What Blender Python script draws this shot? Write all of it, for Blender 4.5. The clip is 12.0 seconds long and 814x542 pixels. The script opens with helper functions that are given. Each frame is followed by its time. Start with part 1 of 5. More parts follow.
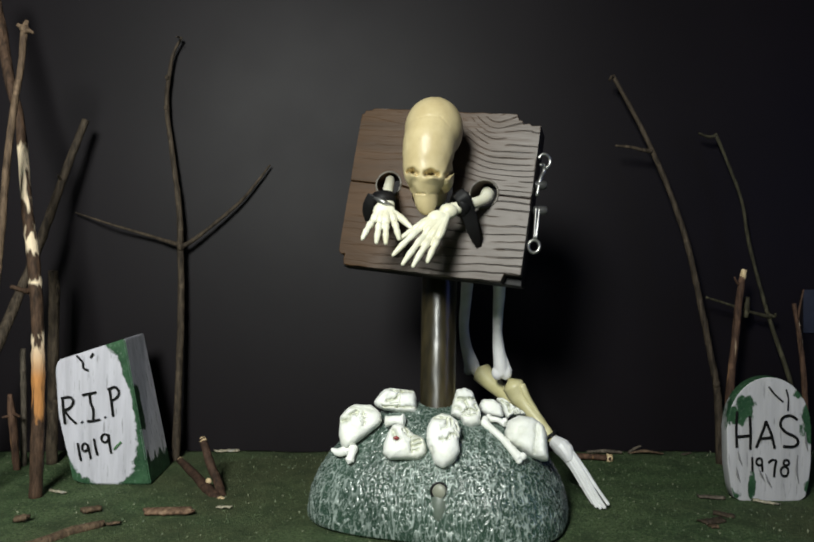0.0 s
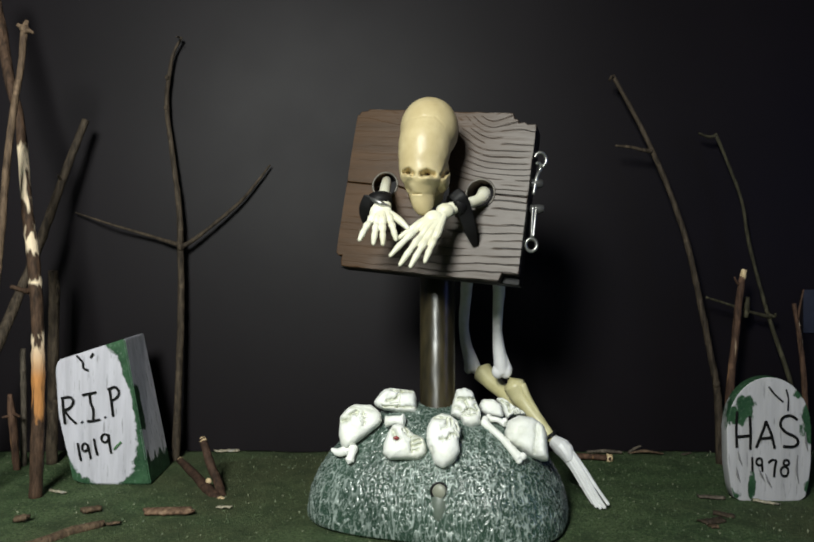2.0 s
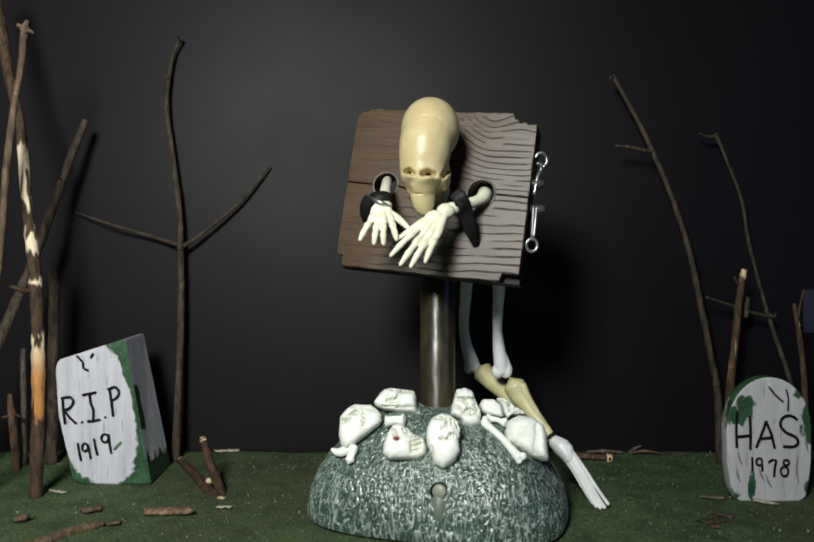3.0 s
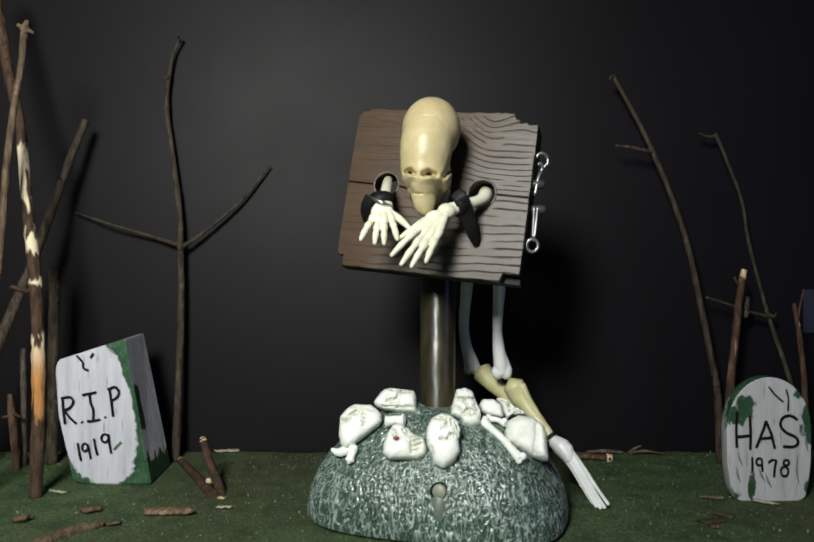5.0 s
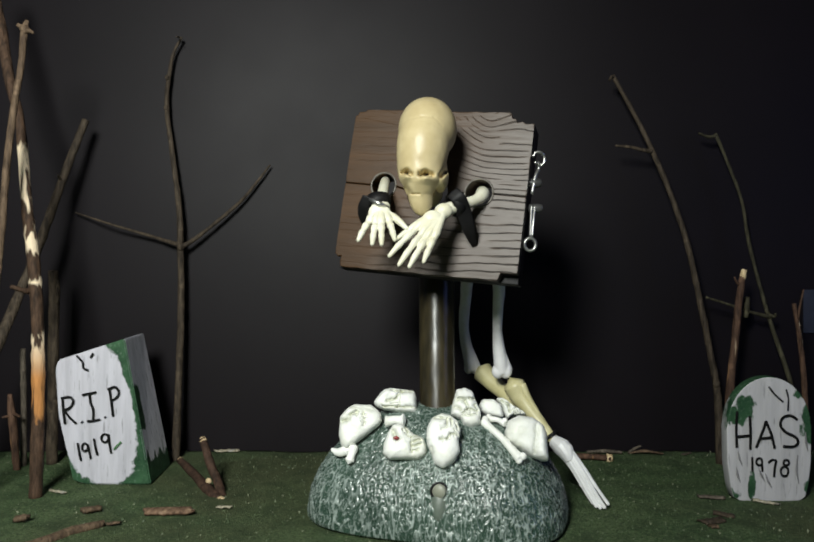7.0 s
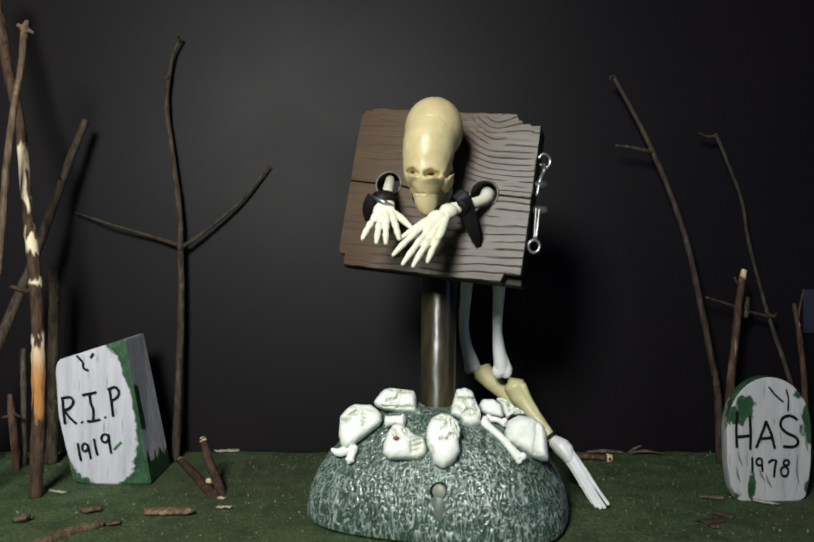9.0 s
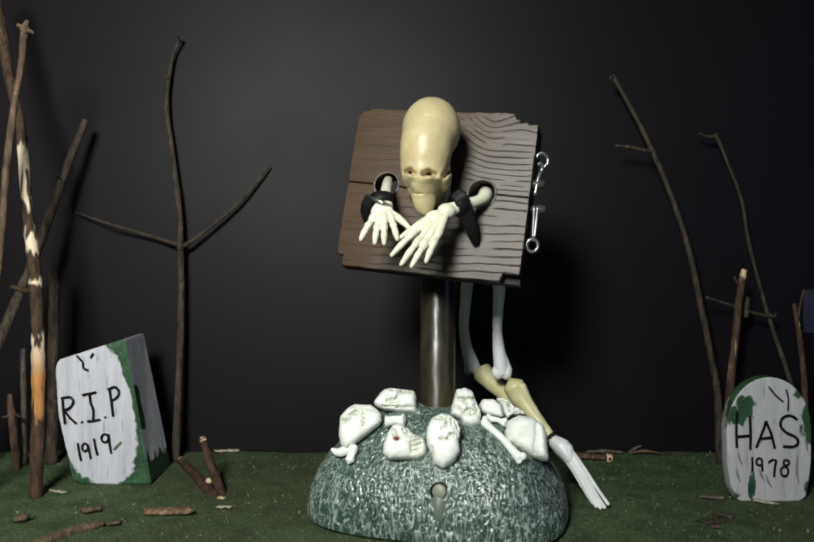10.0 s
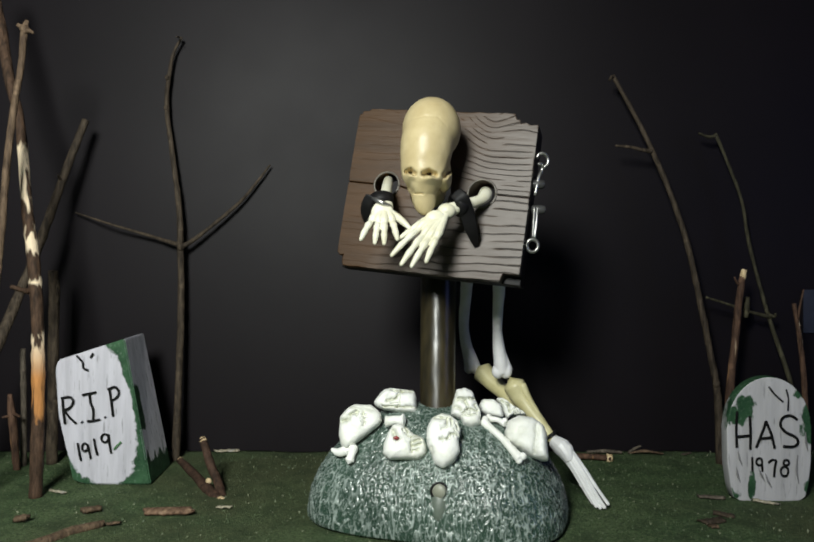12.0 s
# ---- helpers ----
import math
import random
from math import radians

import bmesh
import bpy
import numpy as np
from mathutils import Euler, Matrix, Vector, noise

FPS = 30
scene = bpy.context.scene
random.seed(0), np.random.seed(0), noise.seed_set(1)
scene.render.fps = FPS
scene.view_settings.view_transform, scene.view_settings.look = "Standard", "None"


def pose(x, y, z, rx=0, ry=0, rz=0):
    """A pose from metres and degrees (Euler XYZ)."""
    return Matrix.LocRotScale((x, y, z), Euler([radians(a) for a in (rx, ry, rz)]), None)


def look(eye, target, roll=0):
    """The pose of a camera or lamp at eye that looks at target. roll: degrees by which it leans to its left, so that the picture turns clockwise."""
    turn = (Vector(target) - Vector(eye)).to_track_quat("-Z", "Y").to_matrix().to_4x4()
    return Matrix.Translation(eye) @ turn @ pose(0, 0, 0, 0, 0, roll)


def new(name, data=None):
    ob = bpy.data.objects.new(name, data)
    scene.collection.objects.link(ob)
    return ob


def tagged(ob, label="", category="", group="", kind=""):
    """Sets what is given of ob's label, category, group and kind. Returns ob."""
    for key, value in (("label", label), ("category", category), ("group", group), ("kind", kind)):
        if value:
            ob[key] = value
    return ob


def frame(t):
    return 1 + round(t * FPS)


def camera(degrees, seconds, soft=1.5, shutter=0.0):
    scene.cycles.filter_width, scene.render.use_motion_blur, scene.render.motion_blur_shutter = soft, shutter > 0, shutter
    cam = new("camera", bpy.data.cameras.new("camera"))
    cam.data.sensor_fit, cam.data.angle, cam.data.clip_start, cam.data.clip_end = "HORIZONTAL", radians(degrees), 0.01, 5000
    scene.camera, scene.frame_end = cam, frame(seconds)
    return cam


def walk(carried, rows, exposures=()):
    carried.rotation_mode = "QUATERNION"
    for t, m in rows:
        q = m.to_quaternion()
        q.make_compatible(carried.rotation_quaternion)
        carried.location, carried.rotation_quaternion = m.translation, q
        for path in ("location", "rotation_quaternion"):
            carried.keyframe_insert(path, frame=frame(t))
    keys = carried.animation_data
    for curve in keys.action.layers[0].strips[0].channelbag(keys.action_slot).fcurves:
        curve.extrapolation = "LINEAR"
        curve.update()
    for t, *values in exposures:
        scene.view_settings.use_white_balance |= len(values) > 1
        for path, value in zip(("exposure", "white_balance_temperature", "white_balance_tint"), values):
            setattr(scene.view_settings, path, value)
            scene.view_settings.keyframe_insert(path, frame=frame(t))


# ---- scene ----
# The camera stands still on a tripod in front of a table-top graveyard.
cam = camera(60, 12.0, soft=1.85)
EYE = pose(0, -0.57, 0.1845, 90, 0, 0)
walk(cam, [(0, EYE), (12.0, EYE)], exposures=[(0, 0.0), (12.0, 0.0)])

# ---- light ----
world = bpy.data.worlds.new("room_dark")
scene.world = world
world.use_nodes = True
world.node_tree.nodes["Background"].inputs["Color"].default_value = (0.35, 0.5, 1.0, 1)
world.node_tree.nodes["Background"].inputs["Strength"].default_value = 0.012
key = bpy.data.lights.new("desk_lamp_light", "AREA")
key.shape, key.size, key.energy, key.color = "DISK", 0.21, 10.5, (0.935, 0.97, 0.915)
new("desk_lamp_light", key).matrix_world = look((-0.20, -0.76, 0.505), (-0.48, 0.05, 0.22))
# Unseen blue light inferred at the right; its strength also lifts the shadows.
glow = bpy.data.lights.new("blue_side_glow", "AREA")
glow.size, glow.energy, glow.color = 0.3, 0.34, (0.28, 0.38, 1.0)
new("blue_side_glow", glow).matrix_world = look((0.85, -0.55, 0.35), (0.05, 0.05, 0.12))


# ---- materials ----
class Nodes:
    """A node material with short calls to add and link nodes."""

    def __init__(self, name, rough=0.6, metal=0.0, spec=0.5, coat=0.0):
        self.mat = bpy.data.materials.new(name)
        self.mat.use_nodes = True
        self.t = self.mat.node_tree
        self.b = self.t.nodes["Principled BSDF"]
        self.b.inputs["Roughness"].default_value = rough
        self.b.inputs["Metallic"].default_value = metal
        self.b.inputs["Specular IOR Level"].default_value = spec
        self.b.inputs["Coat Weight"].default_value = coat
        self.coord = self.add("ShaderNodeTexCoord").outputs["Object"]

    def add(self, kind, **values):
        n = self.t.nodes.new(kind)
        for k, v in values.items():
            self.give(n.inputs[k.replace("_", " ")], v)
        return n

    def give(self, socket, v):
        if isinstance(v, bpy.types.NodeSocket):
            self.t.links.new(v, socket)
        else:
            socket.default_value = v

    def mapped(self, scale=(1, 1, 1), loc=(0, 0, 0), rot=(0, 0, 0)):
        return self.add("ShaderNodeMapping", Vector=self.coord, Scale=scale, Location=loc, Rotation=rot).outputs[0]

    def noise(self, scale, detail=4.0, vec=None, rough=0.55, distortion=0.0):
        return self.add("ShaderNodeTexNoise", Vector=vec or self.coord, Scale=scale, Detail=detail, Roughness=rough, Distortion=distortion).outputs["Fac"]

    def voronoi(self, scale, feature="F1", vec=None):
        n = self.add("ShaderNodeTexVoronoi", Vector=vec or self.coord, Scale=scale)
        n.feature = feature
        return n.outputs["Distance"]

    def ramp(self, fac, *stops):
        n = self.add("ShaderNodeValToRGB", Fac=fac)
        e = n.color_ramp.elements
        while len(e) < len(stops):
            e.new(0.5)
        for x, (at, c) in zip(e, stops):
            x.position = at
            x.color = (c, c, c, 1) if isinstance(c, (int, float)) else (*c, 1)
        return n.outputs[0]

    def mix(self, fac, a, b, how="MIX"):
        n = self.add("ShaderNodeMix")
        n.data_type, n.blend_type = "RGBA", how
        for s, v in zip((n.inputs[0], n.inputs[6], n.inputs[7]), (fac, a, b)):
            self.give(s, (*v, 1) if isinstance(v, tuple) and len(v) == 3 else v)
        return n.outputs[2]

    def math(self, op, a, b=0.0):
        n = self.add("ShaderNodeMath")
        n.operation = op
        self.give(n.inputs[0], a), self.give(n.inputs[1], b)
        return n.outputs[0]

    def xyz(self, vec=None):
        return self.add("ShaderNodeSeparateXYZ", Vector=vec or self.coord).outputs

    def done(self, color=None, bump=None, strength=0.4, distance=0.001, rough=None):
        if color is not None:
            self.give(self.b.inputs["Base Color"], (*color, 1) if isinstance(color, tuple) and len(color) == 3 else color)
        if rough is not None:
            self.give(self.b.inputs["Roughness"], rough)
        if bump is not None:
            n = self.add("ShaderNodeBump", Height=bump, Strength=strength, Distance=distance)
            self.t.links.new(n.outputs[0], self.b.inputs["Normal"])
        return self.mat


def plastic_bone(name, light, dark, rough=0.38, gloss=0.5):
    """Moulded plastic bone washed brownish in patches."""
    n = Nodes(name, rough, spec=gloss)
    c = n.mix(n.ramp(n.noise(60, 3), (0.38, 0.0), (0.75, 1.0)), light, dark)
    c = n.mix(n.ramp(n.noise(420, 2), (0.55, 0.0), (0.8, 0.35)), c, dark)
    return n.done(c, n.noise(900, 3), 0.12, 0.0006)


def shaded_relief():
    """Near-white moulded plastic, washed olive to paint shade into the moulded lines (by a mesh attribute)."""
    n = Nodes("pale_plastic_with_olive_groove_shade", 0.5)
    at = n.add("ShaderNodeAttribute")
    at.attribute_name = "groove_shade"
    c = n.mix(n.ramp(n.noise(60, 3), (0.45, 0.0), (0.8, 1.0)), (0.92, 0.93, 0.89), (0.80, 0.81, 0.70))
    groove_mix = n.math("MULTIPLY", at.outputs["Fac"], n.ramp(n.noise(380, 3), (0.35, 0.25), (0.6, 0.75)))
    return n.done(n.mix(groove_mix, c, (0.36, 0.38, 0.24)), n.noise(700, 3), 0.15, 0.0006)


BONE = plastic_bone("ivory_plastic", (0.57, 0.475, 0.27), (0.46, 0.365, 0.19), 0.42)
BONE_WHITE = plastic_bone("white_plastic_bone", (0.76, 0.75, 0.62), (0.64, 0.60, 0.42), 0.45)
BONE_RELIEF = shaded_relief()
BONE_YELLOW = plastic_bone("yellowed_plastic_bone", (0.66, 0.61, 0.35), (0.50, 0.455, 0.21), 0.4)
BONE_COOL = plastic_bone("clean_white_plastic", (0.88, 0.88, 0.88), (0.74, 0.74, 0.74), 0.42)


def mat_wall():
    n = Nodes("black_painted_board", 0.5, spec=0.205)
    c = n.mix(n.ramp(n.noise(5, 5), (0.3, 0.0), (0.75, 1.0)), (0.0042, 0.0028, 0.0042), (0.0070, 0.0049, 0.0068))
    r = n.ramp(n.noise(7, 4), (0.2, 0.50), (0.8, 0.58))
    return n.done(c, n.noise(220, 3), 0.05, 0.0006, r)


def mat_ground():
    n = Nodes("green_flocked_felt", 0.9, spec=0.15)
    big = n.ramp(n.noise(9, 5), (0.3, 0.0), (0.72, 1.0))
    c = n.mix(big, (0.072, 0.130, 0.058), (0.118, 0.170, 0.078))
    c = n.mix(n.ramp(n.noise(420, 3), (0.42, 0.0), (0.7, 1.0)), c, (0.026, 0.050, 0.020))
    c = n.mix(n.ramp(n.noise(360, 4, n.mapped(loc=(5, 2, 0)), 0.7), (0.52, 0.0), (0.66, 0.75)), c, (0.18, 0.23, 0.11))
    c = n.mix(n.ramp(n.noise(900, 2), (0.60, 0.0), (0.70, 0.8)), c, (0.24, 0.27, 0.16))
    c = n.mix(n.ramp(n.noise(4, 3, n.mapped(loc=(3, 1, 0))), (0.48, 0.0), (0.64, 0.6)), c, (0.084, 0.080, 0.044))
    c = n.mix(n.ramp(n.noise(45, 4), (0.45, 0.0), (0.7, 0.6)), c, (0.028, 0.044, 0.022))
    c = n.mix(n.ramp(n.noise(1100, 2, n.mapped(loc=(1, 4, 0))), (0.36, 0.6), (0.48, 0.0)), c, (0.024, 0.044, 0.018))
    return n.done(c, n.noise(620, 5, rough=0.7), 0.9, 0.0018)


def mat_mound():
    """Dark green moulded plastic, drybrushed pale with glints painted in on the raised worm-like ridges (mesh attribute
    "ridge").
    """
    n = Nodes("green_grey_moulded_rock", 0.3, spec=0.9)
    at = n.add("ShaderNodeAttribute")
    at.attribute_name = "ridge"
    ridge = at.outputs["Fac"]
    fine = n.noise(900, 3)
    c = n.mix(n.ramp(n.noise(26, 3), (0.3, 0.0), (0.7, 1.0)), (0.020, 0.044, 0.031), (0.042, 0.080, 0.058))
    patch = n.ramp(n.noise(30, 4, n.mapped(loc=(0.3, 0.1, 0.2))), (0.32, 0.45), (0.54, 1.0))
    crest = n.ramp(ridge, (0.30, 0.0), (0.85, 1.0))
    dry_glint = n.math("MULTIPLY", n.math("MULTIPLY", crest, n.ramp(n.noise(230, 3), (0.36, 0.7), (0.58, 1.0))), patch)
    c = n.mix(n.math("MULTIPLY", dry_glint, 0.7), c, (0.50, 0.58, 0.54))
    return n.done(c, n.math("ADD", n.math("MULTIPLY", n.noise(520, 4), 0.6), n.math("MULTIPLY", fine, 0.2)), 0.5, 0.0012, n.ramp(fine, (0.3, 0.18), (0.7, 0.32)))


def mat_board():
    n = Nodes("brown_wood_grain_painted_sheen", 0.44, spec=0.34)
    x, y, z = n.xyz()
    high = n.add("ShaderNodeMapRange", Value=z, From_Min=0.0, From_Max=0.05).outputs[0]
    slow = n.math("SUBTRACT", n.noise(15, 1, n.mapped((0.75, 1, 1.0), (0.4, 0, 0.7))), 0.5)
    warp = n.math("MULTIPLY", slow, n.math("ADD", 0.020, n.math("MULTIPLY", high, 0.04)))
    fine = n.math("MULTIPLY", n.math("SUBTRACT", n.noise(75, 2, n.mapped((0.5, 1, 1))), 0.5), 0.0035)
    bend = n.add("ShaderNodeMapRange", Value=x, From_Min=0.002, From_Max=0.04)
    bend.interpolation_type = "SMOOTHSTEP"
    swirl = n.math("MULTIPLY", n.math("MULTIPLY", bend.outputs[0], high), 0.022)
    h = n.math("ADD", n.math("ADD", z, swirl), n.math("ADD", warp, fine))
    band = n.math("ABSOLUTE", n.math("SUBTRACT", n.math("FRACT", n.math("MULTIPLY", h, 170.0)), 0.5))
    breaks = n.noise(26, 2, n.mapped((0.6, 1, 3.4), (1, 0, 2)))
    # where the sheen is painted in: rising towards the right and lower end
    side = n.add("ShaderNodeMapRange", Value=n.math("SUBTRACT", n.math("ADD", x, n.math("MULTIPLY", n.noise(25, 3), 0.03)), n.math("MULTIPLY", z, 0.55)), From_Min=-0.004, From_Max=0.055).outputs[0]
    thick = n.ramp(n.noise(45, 2, n.mapped((0.5, 1, 2.0), (3, 0, 1))), (0.3, 0.55), (0.7, 1.25))
    line = n.ramp(n.math("DIVIDE", band, thick), (0.03, 1.0), (0.115, 0.0))
    groove = n.math("MULTIPLY", line, n.ramp(n.math("ADD", breaks, n.math("MULTIPLY", side, 0.06)), (0.48, 0.0), (0.56, 1.0)))
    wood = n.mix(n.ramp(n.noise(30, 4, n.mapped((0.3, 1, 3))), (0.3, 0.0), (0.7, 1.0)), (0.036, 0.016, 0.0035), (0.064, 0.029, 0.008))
    # paler, greyer wood tone that gives the painted sheen
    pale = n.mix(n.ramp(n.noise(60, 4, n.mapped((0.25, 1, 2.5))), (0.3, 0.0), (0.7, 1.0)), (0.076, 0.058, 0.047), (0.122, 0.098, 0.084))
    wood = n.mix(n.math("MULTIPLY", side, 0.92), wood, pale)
    deep = n.math("ADD", n.math("MULTIPLY", side, 0.78), 0.08)
    wood = n.mix(n.math("MULTIPLY", groove, deep), wood, (0.012, 0.008, 0.006))
    hh = n.math("SUBTRACT", n.math("MULTIPLY", n.noise(160, 4, n.mapped((0.25, 1, 2))), 0.3), n.math("MULTIPLY", groove, deep))
    return n.done(wood, hh, 0.9, 0.0011)


def mat_bark(name, light, dark, peel=None, amount=0.6, heights=()):
    """Bark, peeled where a noise is high; heights: (z, reach) along the stick where it has peeled."""
    n = Nodes(name, 0.75, spec=0.25)
    long = n.mapped((1, 1, 0.22))
    c = n.mix(n.ramp(n.noise(260, 5, long, 0.7), (0.35, 0.0), (0.65, 1.0)), tuple(0.8 * v for v in dark), tuple(1.25 * v for v in light))
    c = n.mix(n.ramp(n.noise(420, 3, long), (0.5, 0.0), (0.8, 0.7)), c, tuple(0.3 * v for v in dark))
    c = n.mix(n.ramp(n.noise(90, 3), (0.62, 0.0), (0.7, 0.5)), c, tuple(min(0.4, 2.2 * v) for v in light))
    h = n.noise(380, 5, long)
    if peel:
        base = n.noise(90, 3, n.mapped((1.6, 1.6, 0.25), (0.35, 0, 0.1)), distortion=0.6)
        z = n.xyz()[2]
        for at, reach in heights:
            near = n.math("MAXIMUM", n.math("SUBTRACT", 1.0, n.math("ABSOLUTE", n.math("DIVIDE", n.math("SUBTRACT", z, at), reach))), 0.0)
            base = n.math("ADD", base, n.math("MULTIPLY", near, 0.42))
        m = n.ramp(base, (amount, 0.0), (amount + 0.09, 1.0))
        bare = n.mix(n.ramp(n.noise(120, 3, long), (0.3, 0.0), (0.7, 1.0)), peel, tuple(0.5 * v for v in peel))
        bare = n.mix(n.ramp(n.math("MULTIPLY", z, 2.0), (0.20, 0.0), (0.27, 0.9)), bare, (0.86, 0.72, 0.52))
        c = n.mix(m, c, bare)
    return n.done(c, h, 1.0, 0.0016)


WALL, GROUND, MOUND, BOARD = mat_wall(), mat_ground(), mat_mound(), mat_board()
BARK_PEEL = mat_bark("peeling_brown_bark", (0.080, 0.046, 0.028), (0.032, 0.019, 0.012), (0.56, 0.25, 0.08), 0.82, ((0.285, 0.03), (0.25, 0.04), (0.212, 0.022), (0.178, 0.012), (0.122, 0.032), (0.085, 0.055)))
BARK = mat_bark("brown_bark", (0.14, 0.095, 0.06), (0.07, 0.045, 0.028))
BARK_DARK = mat_bark("dark_brown_bark", (0.072, 0.054, 0.037), (0.026, 0.019, 0.013))
BARK_RED = mat_bark("reddish_brown_bark", (0.11, 0.062, 0.040), (0.048, 0.026, 0.018), (0.32, 0.18, 0.09), 0.62)
BARK_UMBER = mat_bark("dark_red_brown_bark", (0.075, 0.042, 0.028), (0.026, 0.015, 0.010))
BARK_GREY = mat_bark("grey_brown_bark", (0.12, 0.1, 0.078), (0.06, 0.048, 0.036))
BARK_TAN = mat_bark("tan_inner_bark", (0.20, 0.125, 0.080), (0.10, 0.058, 0.036))
BARK_GREEN = mat_bark("olive_grey_twig_bark", (0.062, 0.056, 0.034), (0.030, 0.027, 0.016))
SPLINTER = mat_bark("grey_splintered_wood", (0.44, 0.40, 0.30), (0.26, 0.23, 0.16))
CUT = mat_bark("pale_cut_wood", (0.74, 0.58, 0.36), (0.52, 0.36, 0.18))


def mat_plain(name, color, other, rough, metal=0.0, spec=0.5, scale=80):
    n = Nodes(name, rough, metal, spec)
    return n.done(n.mix(n.ramp(n.noise(scale, 4), (0.3, 0.0), (0.7, 1.0)), color, other), n.noise(scale * 6, 3), 0.15, 0.0006)


def mat_post():
    n = Nodes("glossy_dark_brown_plastic", 0.3, spec=0.5)
    long = n.mapped((1, 1, 0.18))
    c = n.mix(n.ramp(n.noise(130, 4, long), (0.35, 0.0), (0.7, 1.0)), (0.020, 0.017, 0.009), (0.062, 0.049, 0.024))
    return n.done(c, n.noise(60, 2, n.mapped((1, 1, 0.4))), 0.35, 0.003)


POST = mat_post()
STRAP = mat_plain("black_vinyl", (0.006, 0.006, 0.007), (0.011, 0.010, 0.010), 0.55, spec=0.22)
STEEL = mat_plain("dull_steel_wire", (0.52, 0.52, 0.5), (0.38, 0.37, 0.35), 0.34, 0.9)
BOLT = mat_plain("dark_enamelled_bolt", (0.035, 0.035, 0.035), (0.06, 0.06, 0.06), 0.28)
RIM = mat_plain("pale_rim_highlight", (0.18, 0.16, 0.13), (0.07, 0.06, 0.05), 0.4)
BUTTON = mat_plain("olive_grey_button", (0.34, 0.35, 0.28), (0.27, 0.28, 0.22), 0.45)
PLATE = mat_plain("smooth_green_plastic", (0.085, 0.11, 0.09), (0.13, 0.16, 0.13), 0.35)
INK = mat_plain("black_marker", (0.006, 0.006, 0.006), (0.010, 0.010, 0.010), 0.8, spec=0.12)
STREAK = mat_plain("grey_brush_streak", (0.17, 0.165, 0.17), (0.27, 0.265, 0.27), 0.7, spec=0.2, scale=300)
RED = mat_plain("red_paint", (0.30, 0.05, 0.05), (0.2, 0.03, 0.03), 0.4)
LEAF = mat_plain("green_paint_dab", (0.08, 0.2, 0.08), (0.05, 0.13, 0.05), 0.6)
# Unseen room, coloured blue so that its bounce tints the shade.
ROOM = mat_plain("blue_bounce_paint", (0.13, 0.17, 0.28), (0.16, 0.20, 0.31), 0.8, scale=3)
BLUE = mat_plain("dim_blue", (0.014, 0.017, 0.034), (0.022, 0.027, 0.05), 0.7)


def mat_stone(name, green_mask, grey=(0.60, 0.60, 0.63)):
    """White brush paint with grey streaks, and dark green paint where green_mask(n) is 1."""
    n = Nodes(name, 0.6, spec=0.3)
    streak = n.ramp(n.noise(90, 4, n.mapped((1.6, 1.6, 0.16))), (0.35, 0.0), (0.68, 1.0))
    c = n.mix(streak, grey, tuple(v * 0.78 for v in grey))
    c = n.mix(n.ramp(n.noise(70, 3, n.mapped((5.0, 5.0, 0.7), (1, 2, 3))), (0.60, 0.0), (0.70, 0.6)), c, (0.15, 0.15, 0.155))
    g = n.mix(n.ramp(n.noise(70, 4), (0.35, 0.0), (0.7, 1.0)), (0.013, 0.048, 0.021), (0.038, 0.104, 0.048))
    g = n.mix(n.ramp(n.noise(420, 4), (0.55, 0.0), (0.72, 0.6)), g, (0.16, 0.24, 0.17))
    c = n.mix(green_mask(n), c, g)
    return n.done(c, n.noise(500, 4, n.mapped((1, 1, 0.4))), 0.35, 0.0008)


def oval_mask(n):
    """Green outside a ragged oval on the front of the leaning stone."""
    x, y, z = n.xyz()
    x = n.math("ADD", x, n.math("MULTIPLY", z, 0.17))
    a = n.math("POWER", n.math("ABSOLUTE", n.math("DIVIDE", n.math("SUBTRACT", x, -0.0040), 0.0340)), 2.5)
    b = n.math("POWER", n.math("ABSOLUTE", n.math("DIVIDE", n.math("SUBTRACT", z, 0.064), 0.064)), 2.2)
    r = n.math("ADD", n.math("ADD", a, b), n.math("MULTIPLY", n.math("SUBTRACT", n.noise(130, 4), 0.5), 0.7))
    return n.ramp(n.math("MULTIPLY", r, 0.5), (0.48, 0.0), (0.53, 1.0))


def side_mask(n):
    x, y, z = n.xyz()
    low = n.math("SUBTRACT", 0.028, z)
    edge = n.math("MINIMUM", n.math("SUBTRACT", 0.021, n.math("ABSOLUTE", y)), n.math("MINIMUM", n.math("SUBTRACT", z, 0.042), n.math("SUBTRACT", 0.090, z)))
    m = n.math("MAXIMUM", n.math("MULTIPLY", low, 20.0), n.math("MULTIPLY", edge, 40.0))
    m = n.math("ADD", m, n.math("MULTIPLY", n.math("SUBTRACT", n.noise(75, 3, n.mapped((1, 1, 0.5))), 0.5), 1.1))
    return n.ramp(m, (0.15, 0.0), (0.22, 1.0))


def edge_mask(n):
    """Green smears over the upper part of a round edge, bare in places."""
    x, y, z = n.xyz()
    up = n.math("MULTIPLY", n.math("SUBTRACT", z, 0.05), 9.0)
    return n.ramp(n.math("ADD", up, n.noise(60, 4)), (0.52, 0.0), (0.64, 1.0))


